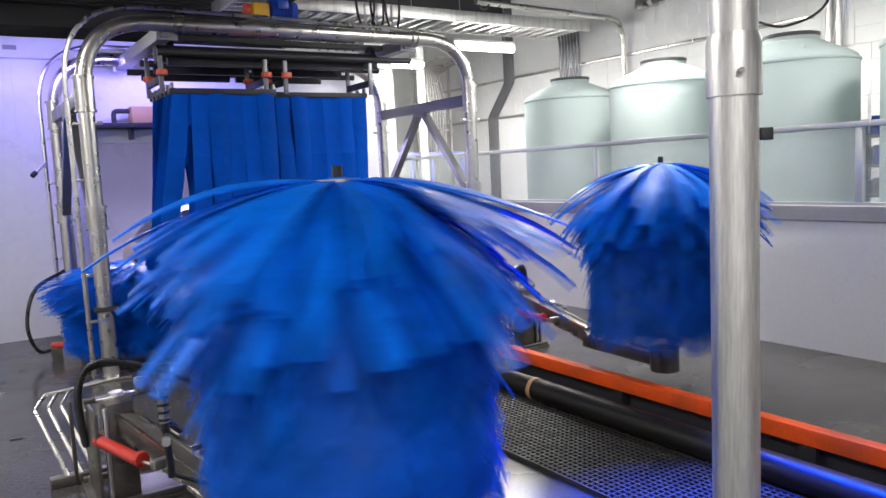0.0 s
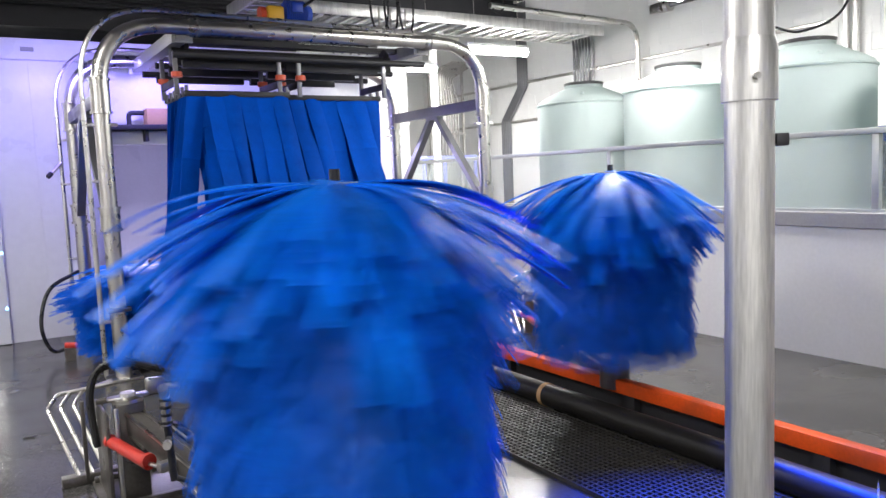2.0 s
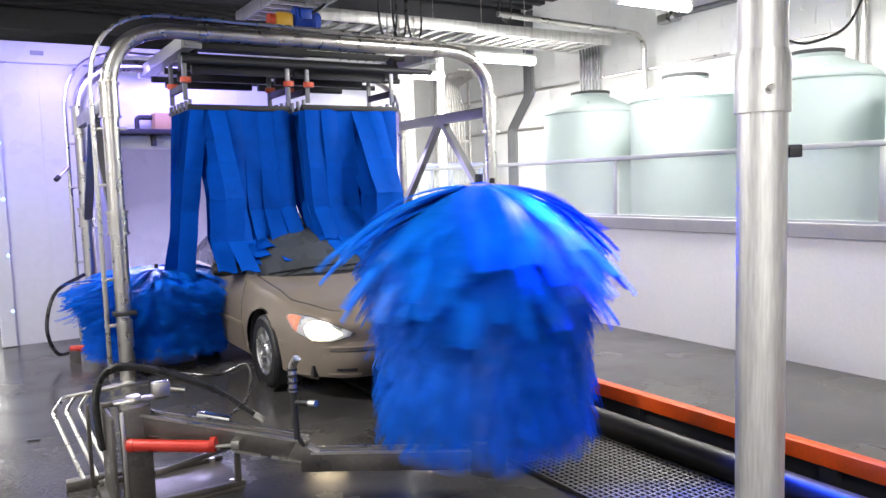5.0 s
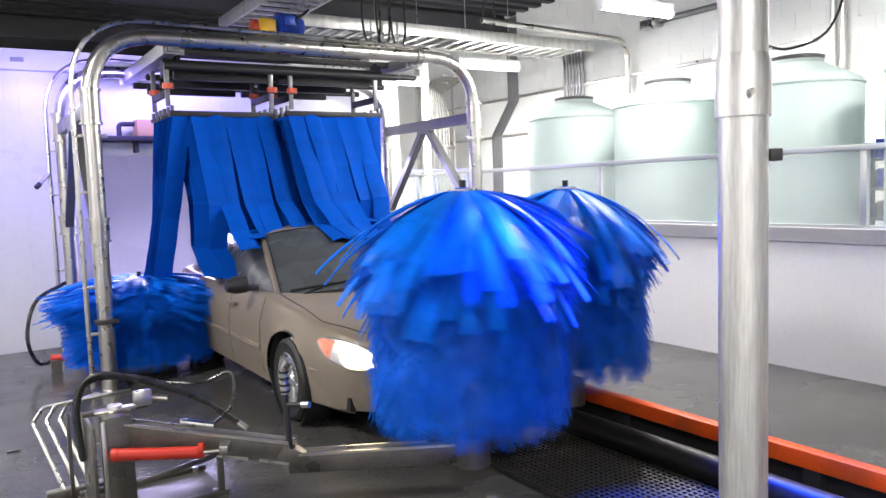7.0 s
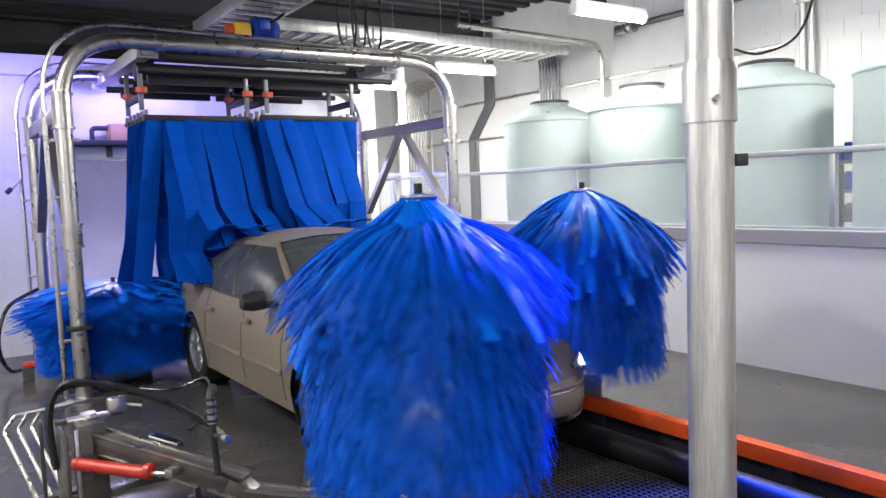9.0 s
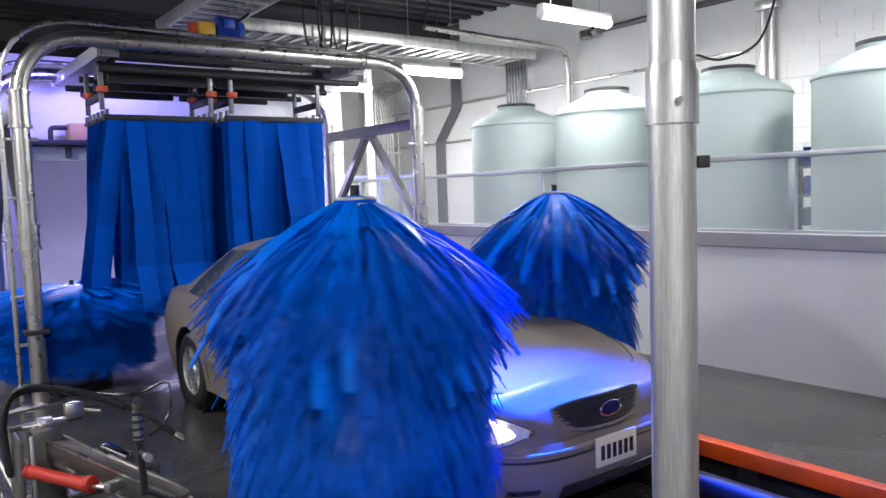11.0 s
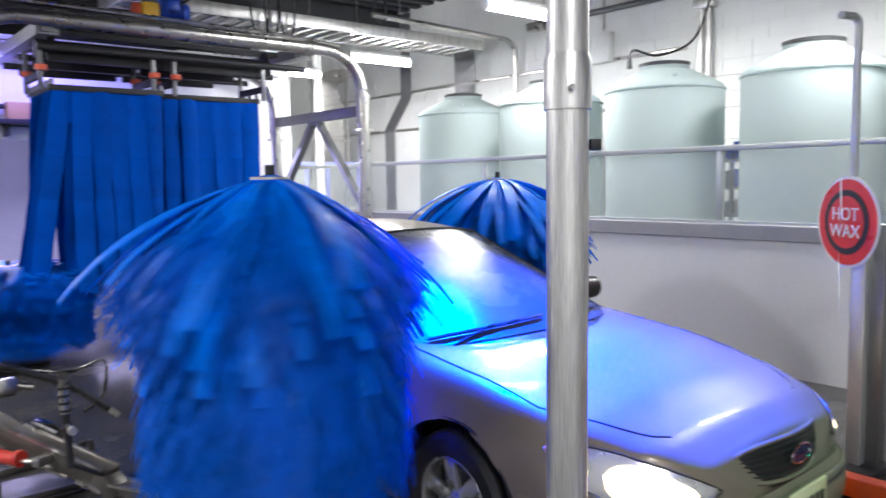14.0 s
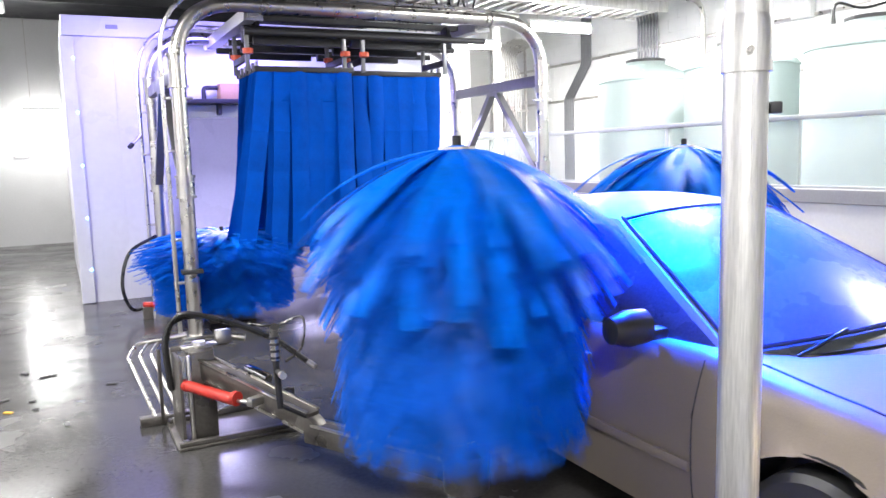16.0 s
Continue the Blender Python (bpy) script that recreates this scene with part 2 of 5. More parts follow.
# ---- the hall ----
XW, YW = 7.26, 11.1
structure("floor", box(B(), (3, 9, -0.06), (20, 40, 0.12)), M_FLOOR, "wet dark grey concrete floor with puddles")
bm = B()
box(bm, (4.5, 9, 5.06), (18, 40, 0.1))
for i in range(60):
    box(bm, (4.5, -5 + i * 0.36, 4.97), (18, 0.16, 0.08))
for i in range(7):
    box(bm, (4.5, -3 + i * 3.1, 4.72), (18, 0.16, 0.34))
structure("ceiling", bm, M_CEIL, "black corrugated roof deck with beams")
# knee wall with glazing
structure("wall_knee", box(B(), (XW + 0.07, 4.8, 0.61), (0.14, 16.8, 1.22)), M_WALL, "white low wall under the glazing")
structure("window_sill", box(B(), (XW + 0.06, 4.8, 1.237), (0.20, 16.8, 0.134), bev=0.008), M_SILL, "grey metal sill along the low wall")
win = tagged(new("window_1"), "long aluminium-framed glazing over the low wall", "window", "", "structure")
part("top_rail", box(B(), (XW + 0.04, 4.8, 1.985), (0.07, 16.8, 0.05), bev=0.005), M_ALU, win)
part("bottom_rail", box(B(), (XW + 0.04, 4.8, 1.318), (0.06, 16.8, 0.024)), M_ALU, win)
ys = [13.0, 12.1, 11.5, 10.45, 7.365, 4.28, 1.2, -1.9]
for y in ys:
    part("mullion", box(B(), (XW + 0.04, y, 1.645), (0.06, 0.06, 0.628), bev=0.004), M_ALU, win)
for a, b in zip(ys, ys[1:]):
    p = part("pane", box(B(), (XW + 0.04, (a + b) / 2, 1.645), (0.008, a - b - 0.06, 0.628)), M_GLASS, win)
    p.visible_shadow = False
# block wall behind the tanks
XB = 10.0
structure("wall_east", box(B(), (XB + 0.13, 5.5, 2.5), (0.2, 23, 5.0)), mat("block_joint", (0.74, 0.74, 0.72), 0.6), "mortar backing of the block wall")
structure("wall_end", box(B(), (8.6, 16.1, 2.5), (3.2, 0.2, 5.0)), M_BLOCK, "white end wall of the tank room")
structure("wall_south", box(B(), (3.5, -4.1, 2.5), (13.2, 0.2, 5.0)), M_WALL, "white painted end wall")
structure("wall_west", box(B(), (-2.1, 8, 2.5), (0.2, 24, 5.0)), M_WALL, "white painted side wall of the hall")
structure("wall_north", box(B(), (-0.4, 20.1, 2.5), (3.4, 0.2, 5.0)), M_WALL, "pale far wall of the hall")
# entrance partition with the opening for the car
bm = B()
OX0, OX1, OZ = 2.42, 5.75, 2.32
box(bm, ((1.05 + OX0) / 2, YW + 0.06, 1.66), (OX0 - 1.05, 0.12, 3.32))
box(bm, ((OX1 + 6.6) / 2, YW + 0.06, 1.66), (6.6 - OX1, 0.12, 3.32))
box(bm, ((OX0 + OX1) / 2, YW + 0.06, (OZ + 3.32) / 2), (OX1 - OX0, 0.12, 3.32 - OZ))
box(bm, (1.11, YW + 2.6, 1.78), (0.12, 4.96, 3.56))
structure("wall_partition", bm, M_PANEL, "white plastic-panelled partition lit violet")
structure("trim_header", box(B(), (3.8, YW + 0.04, 3.445), (5.5, 0.22, 0.244), bev=0.01), M_PANEL, "white header trim over the partition")
structure("trim_post", box(B(), (1.10, YW - 0.01, 1.66), (0.16, 0.12, 3.31), bev=0.01), M_PANEL, "white corner post of the partition")
for x in (1.62, 2.0, 2.4, 3.2, 4.0, 4.8):
    z0 = 0.02 if x < 2.41 else OZ + 0.02
    structure("trim_seam", box(B(), (x, YW - 0.004, (z0 + 3.3) / 2), (0.012, 0.012, 3.3 - z0)), M_PANEL, "panel joint strip")
structure("trim_slot", box(B(), (1.62, YW - 0.075, 3.44), (0.14, 0.012, 0.05), bev=0.004), M_SEAM, "grey slot in the header")
structure("trim_lintel", box(B(), ((OX0 + OX1) / 2, YW - 0.02, OZ + 0.08), (OX1 - OX0, 0.06, 0.16), bev=0.006), M_PANEL, "pale lintel over the opening")
for i in range(5):
    d = thing("indicator_light", "small round blue indicator light on the corner post", "light", "indicator lights")
    part("lens", lathe(B(), [(0.001, 0), (0.016, 0.004), (0.014, 0.012), (0.001, 0.014)], 12), M_DOT, d)
    d.matrix_basis = pose(1.16, YW - 0.072, 0.43 + 0.655 * i, 90, 0, 0)
# the violet-lit tunnel before the partition
for x, nm in ((OX0 - 0.3, "wall_tunnel_a"), (OX1 + 0.3, "wall_tunnel_b")):
    structure(nm, box(B(), (x, 14.3, 1.4), (0.12, 6.1, 2.8)), M_PANEL, "white wall of the entry tunnel")
structure("ceiling_tunnel", box(B(), (4.08, 14.3, 2.86), (4.1, 6.1, 0.1)), M_PANEL, "white ceiling of the entry tunnel")
structure("wall_tunnel_end", box(B(), (4.08, 17.4, 1.4), (4.1, 0.12, 2.8)), M_PANEL, "pale end of the entry tunnel")
structure("trim_column", box(B(), (6.85, 11.9, 2.2), (0.5, 0.3, 4.4)), M_BLOCK, "white square column")

structure("trim_column_slim", box(B(), (8.12, 12.55, 2.3), (0.10, 0.10, 4.6), bev=0.006), M_BLOCK, "slim white column in the tank room")
win2 = tagged(new("window_2"), "glazed screen at the end of the tank room, frames coloured as violet-lit", "window", "", "structure")
part("top_rail", box(B(), (8.4, 13.0, 2.09), (1.75, 0.06, 0.06), bev=0.005), M_VIOLETLIT, win2)
part("bottom_panel", box(B(), (8.4, 13.0, 0.45), (1.75, 0.05, 0.9), bev=0.005), M_VIOLETLIT, win2)
for x in (7.55, 8.10, 8.16, 8.55, 9.25):
    part("mullion", box(B(), (x, 13.0, 1.48), (0.05, 0.055, 1.16), bev=0.004), M_VIOLETLIT, win2)
for a, b in ((7.575, 8.075), (8.185, 8.525), (8.575, 9.225)):
    part("pane", box(B(), ((a + b) / 2, 13.0, 1.48), (b - a, 0.008, 1.16)), M_GLASS, win2).visible_shadow = False
# ---- conveyor ----
rail = thing("guide_rail", "orange-painted steel guide rail along the conveyor", "rail")
part("flange", box(B(), (4.80, 3.2, 0.19), (0.09, 13.6, 0.10), bev=0.008), M_ORANGE, rail)
for i in range(9):
    part("bracket", box(B(), (4.80, -2.6 + i * 1.45, 0.07), (0.06, 0.10, 0.14)), M_DARK, rail)
part("web", box(B(), (4.845, 3.2, 0.07), (0.02, 13.6, 0.13)), M_DARK, rail)
tr = thing("conveyor_trough", "dark steel conveyor trough with wet plates", "conveyor")
part("plate", box(B(), (4.64, 3.2, 0.012), (0.2, 13.6, 0.02)), M_PIPE, tr)
part("lip", box(B(), (4.545, 3.2, 0.03), (0.02, 13.6, 0.05)), M_DARK, tr)
gp = thing("guide_pipe", "wet black guard pipe beside the conveyor", "pipe")
part("pipe", cyl(B(), (4.47, -3.6, 0.085), (4.47, 10.0, 0.085), 0.085, 20), M_PIPE, gp)
for y in (5.2, 2.2):
    part("coupling", cyl(B(), (4.47, y - 0.02, 0.085), (4.47, y + 0.02, 0.085), 0.089, 20), M_CARTON if y > 5 else M_PIPE, gp)
bm = B()
vs, fs = [], []
x0, x1, y0, y1 = 3.62, 4.36, -1.0, 7.2


def slab(a, b, z0, z1):
    k = len(vs)
    vs.extend([(a[0], a[1], z0), (b[0], a[1], z0), (b[0], b[1], z0), (a[0], b[1], z0), (a[0], a[1], z1), (b[0], a[1], z1), (b[0], b[1], z1), (a[0], b[1], z1)])
    fs.extend([tuple(k + j for j in q) for q in ((4, 5, 6, 7), (0, 4, 7, 3), (1, 2, 6, 5), (0, 1, 5, 4), (3, 7, 6, 2))])


for i in range(20):
    x = x0 + (x1 - x0) * i / 19
    slab((x - 0.007, y0), (x + 0.007, y1), 0.004, 0.03)
for i in range(200):
    y = y0 + (y1 - y0) * i / 199
    slab((x0, y - 0.007), (x1, y + 0.007), 0.004, 0.028)
bm.free()
# Added dark sheet in place of the shade between the grating bars.
structure("floor_pit", box(B(), (3.99, 3.1, 0.0015), (0.78, 8.24, 0.003)), M_RUBBER, "black sheet added under the grating to darken its gaps")
me = bpy.data.meshes.new("floor_grating")
me.from_pydata(vs, [], fs)
me.materials.append(M_GRATE)
tagged(new("floor_grating", me), "dark moulded floor grating beside the guard pipe", "grating", "", "stuff")


# ---- arches ----
def arch(y, label):
    a = thing("wash_arch", label, "arch", "wash arches")
    xl, xr, zt, r = 1.98, 6.22, 3.28, 0.073
    pts = fillet([(xl, y, 0.02), (xl, y, zt), (xr, y, zt), (xr, y, 0.02)], 0.62, 12)
    part("pipe", sweep(B(), pts, r, 16), M_STEEL, a)
    for x in (xl, xr):
        for z, h, rr in ((2.62, 0.30, 0.086), (1.50, 0.20, 0.088)):
            part("sleeve", cyl(B(), (x, y, z - h / 2), (x, y, z + h / 2), rr, 18), M_STEEL, a)
            for dz in (-h / 2, h / 2):
                part("band", cyl(B(), (x, y, z + dz - 0.012), (x, y, z + dz + 0.012), rr + 0.012, 18), M_STEEL, a)
        part("foot_plate", box(B(), (x, y, 0.012), (0.3, 0.3, 0.024), bev=0.004), M_STEEL, a)
        part("clamp", box(B(), (x, y, 2.36), (0.26, 0.05, 0.03), bev=0.005), M_STEEL, a)
        part("pipe_clamp", box(B(), (x, y - 0.03, 0.66), (0.2, 0.16, 0.04), bev=0.006), M_DARK, a)
    for x in (2.84, 5.45):
        part("band", cyl(B(), (x - 0.02, y, zt), (x + 0.02, y, zt), r + 0.014, 18), M_STEEL, a)
        part("band", cyl(B(), (x + 0.05, y, zt), (x + 0.07, y, zt), r + 0.014, 18), M_STEEL, a)
    s = 0.15
    pts = fillet([(xl - s, y, 0.05), (xl - s, y, zt + s), (5.2, y, zt + s * 0.7), (5.9, y, zt + 0.06)], 0.72, 12)
    part("spray_pipe", sweep(B(), pts, 0.022, 8), M_STEEL, a)
    if y > 10:
        part("spray_stub", cyl(B(), (xl - 0.15, y, 2.10), (xl - 0.27, y - 0.10, 1.98), 0.02, 10), M_STEEL, a)
        part("stub_tip", cyl(B(), (xl - 0.27, y - 0.10, 1.98), (xl - 0.31, y - 0.13, 1.94), 0.028, 10), M_DARK, a)
    for z in (0.55, 0.98, 1.85):
        part("spray_clamp", box(B(), (xl - 0.075, y, z), (0.20, 0.035, 0.03), bev=0.004), M_STEEL, a)
    return a


A1, A2 = 8.38, 10.62
arch(A1, "stainless steel pipe arch with clamps and spray pipe")
arch(A2, "stainless steel pipe arch near the violet partition")
for x in (1.98, 6.22):
    t = thing("side_truss", "grey steel V-truss between the two arches", "truss", "side trusses")
    part("beam", box(B(), (x, (A1 + A2) / 2, 2.60), (0.09, A2 - A1 - 0.17, 0.13), bev=0.008), M_GREY, t)
    for s in (-1, 1):
        ya, yb = (A1 + A2) / 2 + s * 0.06, (A1 + A2) / 2 + s * 1.02
        d = Vector((0, yb - ya, 1.50 - 2.54))
        part("brace", box(B(), (x, (ya + yb) / 2, 2.02), (0.07, 0.09, d.length), m=d.to_track_quat("Z", "X").to_matrix().to_4x4()), M_GREY, t)
    part("gusset", box(B(), (x, (A1 + A2) / 2, 2.52), (0.10, 0.28, 0.05), bev=0.005), M_GREY, t)
for x in (2.77, 5.45):
    t = thing("top_beam", "galvanised square beam between the arches", "beam", "top beams")
    part("tube", box(B(), (x, (A1 + A2) / 2 + 0.1, 3.235), (0.13, A2 - A1 + 0.1, 0.13), bev=0.006), M_BEAM, t)
    for y in (A1, A2):
        part("end_plate", box(B(), (x, y + (0.13 if y == A2 else 0.10), 3.235), (0.2, 0.03, 0.17), bev=0.004), M_BEAM, t)
# ---- mitter ----
mit = thing("mitter", "swinging mitter of blue felt strips on a black frame", "mitter curtain")
for x, w in ((3.32, 1.0), (4.45, 1.1)):
    for y in (8.75, 9.35, 9.95):
        part("cross_bar", box(B(), (x, y, 2.99), (w, 0.07, 0.08), bev=0.006), M_DARK, mit)
part("main_beam", box(B(), (4.0, 8.93, 3.085), (2.5, 0.15, 0.17), bev=0.01), M_DARK, mit, "black steel carrying beam")
for x in (2.9, 5.2):
    part("beam_strap", box(B(), (x, 8.93, 3.21), (0.05, 0.16, 0.10)), M_DARK, mit)
for y in (8.6, 9.4, 10.1):
    part("bearing_bar", cyl(B(), (2.7, y, 3.06), (5.55, y, 3.06), 0.035, 12), M_DARK, mit)
for x in (2.72, 3.78, 4.0, 5.02):
    for y in (8.62, 9.2):
        h = part("hanger", box(B(), (x, y, 2.88), (0.045, 0.03, 0.42), bev=0.004), M_GREY, mit)
        if x < 4.5:
            part("clamp", lathe(B(), [(0.01, -0.03), (0.055, -0.025), (0.055, 0.025), (0.01, 0.03)], 12, (x, y - 0.04, 2.86)), M_REDCLAMP, mit)
    part("link", box(B(), (x, 8.91, 2.80), (0.04, 0.6, 0.07), bev=0.005), M_DARK, mit)
mo = thing("gear_motor", "blue finned gear motor with a yellow gearbox over the arch", "motor")
part("motor", cyl(B(), (4.02, 9.0, 3.62), (4.24, 9.0, 3.62), 0.125, 24), M_MOTOR, mo)
for k in range(9):
    part("fin", cyl(B(), (4.035 + 0.024 * k, 9.0, 3.62), (4.043 + 0.024 * k, 9.0, 3.62), 0.145, 20), M_MOTOR, mo)
part("fan_cover", cyl(B(), (4.245, 9.0, 3.62), (4.32, 9.0, 3.62), 0.135, 20, 0.10), M_MOTOR, mo)
part("terminal_box", box(B(), (4.12, 8.87, 3.66), (0.13, 0.08, 0.11), bev=0.01), M_MOTOR, mo)
part("gearbox", box(B(), (3.90, 9.0, 3.58), (0.19, 0.20, 0.20), bev=0.025), M_YELLOW, mo)
part("end_cap", cyl(B(), (3.74, 9.0, 3.60), (3.80, 9.0, 3.60), 0.075, 16), M_REDCLAMP, mo)
part("shaft", cyl(B(), (3.79, 9.0, 3.59), (3.82, 9.0, 3.59), 0.03, 12), M_STEEL, mo)
part("mount_plate", box(B(), (4.0, 9.0, 3.465), (0.6, 0.3, 0.03)), M_DARK, mo)
part("mount_pedestal", box(B(), (4.0, 9.0, 3.37), (0.3, 0.1, 0.17)), M_DARK, mo)
part("mount_channel", box(B(), (4.11, 9.0, 3.262), (2.7, 0.12, 0.055)), M_DARK, mo)
part("power_cable", sweep(B(), smooth_path([(4.2, 8.86, 3.68), (4.36, 8.84, 3.82), (4.42, 8.9, 4.1), (4.42, 9.0, 4.9)], 7), 0.016, 8), M_HOSE, mo)


def cloth_strip(rng, w, h, cup, last):
    """One length of a hanging felt strip, gently cupped; it hangs from its origin along -z."""
    v, f = [], []
    n, c = 7, 4
    ph = rng.uniform(0, 6.28)
    for s in (0, 1):
        for i in range(n + 1):
            t = i / n
            env = math.sin(math.pi * t)
            yy = 0.012 * env * math.sin(3 * t + ph)
            for k in range(c + 1):
                e = 2 * k / c - 1
                tip = 0.02 * math.sin(ph + 5 * k) if last and i == n else 0.0
                v.append((e * w / 2 + 0.004 * env * math.sin(5 * t + ph), yy + cup * (1 - e * e) + 0.007 * s, -h * t + tip))
    q = (n + 1) * (c + 1)
    idx = lambda i, k, s: s * q + i * (c + 1) + k
    for i in range(n):
        for k in range(c):
            f.append((idx(i, k, 0), idx(i, k + 1, 0), idx(i + 1, k + 1, 0), idx(i + 1, k, 0)))
            f.append((idx(i, k, 1), idx(i + 1, k, 1), idx(i + 1, k + 1, 1), idx(i, k + 1, 1)))
        for k in (0, c):
            f.append((idx(i, k, 0), idx(i + 1, k, 0), idx(i + 1, k, 1), idx(i, k, 1)))
    for k in range(c):
        f.append((idx(n, k, 0), idx(n, k + 1, 0), idx(n, k + 1, 1), idx(n, k, 1)))
    return v, f


def raw_mesh(name, v, f, material):
    me = bpy.data.meshes.new(name)
    me.from_pydata(v, [], f)
    me.materials.append(material)
    me.shade_smooth()
    me.set_sharp_from_angle(angle=radians(50))
    return me


HANGING = []
LENGTHS = (0.62, 0.42, 0.42, 0.50)


def curtain(x0, x1, label, seed):
    """Six rows of felt strips on bars; every strip hangs in four lengths that bend over the car."""
    rng = random.Random(seed)
    w = x1 - x0
    n = 6
    c = part("curtain", box(B(), (0, -0.40, 0.02), (w + 0.05, 0.06, 0.055), bev=0.005), M_DARK, mit, label)
    cups = [rng.uniform(-0.022, 0.022) for k in range(6)]
    shapes = [[raw_mesh("felt_strip", *cloth_strip(rng, w / n + 0.008, h + (rng.uniform(-0.18, 0.0) if i == 3 else 0.006), cup, i == 3), M_CLOTH) for cup in cups] for i, h in enumerate(LENGTHS)]
    header = mesh_of("header", box(B(), (0, 0, -0.15), (w, 0.012, 0.32), bev=0.003), M_CLOTH)
    bar = mesh_of("hanging_bar", box(B(), (0, 0, 0.02), (w + 0.05, 0.035, 0.035), bev=0.004), M_DARK)
    clip = mesh_of("clip", box(B(), (0, 0, 0.05), (0.03, 0.05, 0.1), bev=0.006), M_GREY)
    for j in range(6):
        y = -0.40 + j * 0.17
        for nm, me, dx in (("hanging_bar", bar, 0), ("header", header, 0), ("clip", clip, -w / 2), ("clip", clip, w / 2)):
            if nm == "hanging_bar" and j == 0:
                continue
            o = new(nm, me)
            o.parent, o.location = c, (dx, y, 0)
        for k in range(n):
            x = -w / 2 + (k + 0.5) * w / n
            chain = []
            q = rng.randrange(6)
            for i in range(4):
                o = new("felt_strip", shapes[i][q])
                o.parent = c
                chain.append(o)
            HANGING.append((chain, x, y - 0.014 - 0.003 * (k % 2), (x0 + x1) / 2 + x, j, rng.uniform(-1, 1), rng.uniform(0, 6.28)))
    return c


CUR_A = curtain(2.78, 3.80, "blue felt strip curtain of the swinging mitter", 3)
CUR_B = curtain(3.90, 4.98, "second blue felt strip curtain of the swinging mitter", 8)


# ---- wrap brushes ----
def ribbon(rng, L, w, a0, a1, wob, n=9, curl=0.35, wave=7.0, taper=0.45):
    """Verts and faces of a flat foam strip that leaves the hub along +x and droops; angles in degrees below the horizon."""
    v, f = [], []
    x = z = 0.0
    ph = rng.uniform(0, 6.28)
    for i in range(n + 1):
        t = i / n
        ang = radians(a0 + (a1 - a0) * t ** 0.85 + wave * math.sin(ph + 4 * t))
        ww = w * (0.45 + 0.6 * min(1, t * 2.0)) * (1 - taper * t ** 4)
        side = wob * t * t
        tilt = curl * math.sin(ph + 2.5 * t)
        for sx, dz in ((-1, 0.004), (1, 0.004), (1, -0.004), (-1, -0.004)):
            v.append((x, side + sx * ww / 2, z + dz + sx * ww * 0.5 * tilt))
        x += math.cos(ang) * L / n
        z -= math.sin(ang) * L / n
    for i in range(n):
        for k in range(4):
            a, c = 4 * i + k, 4 * i + (k + 1) % 4
            f.append((a, c, c + 4, a + 4))
    f.append((0, 3, 2, 1))
    f.append((4 * n, 4 * n + 1, 4 * n + 2, 4 * n + 3))
    return v, f


def reach(a0, a1):
    """How far out and down a strip of length one gets."""
    ang = [radians(a0 + (a1 - a0) * ((i + 0.5) / 8) ** 0.85) for i in range(8)]
    return sum(math.cos(q) for q in ang) / 8, sum(math.sin(q) for q in ang) / 8


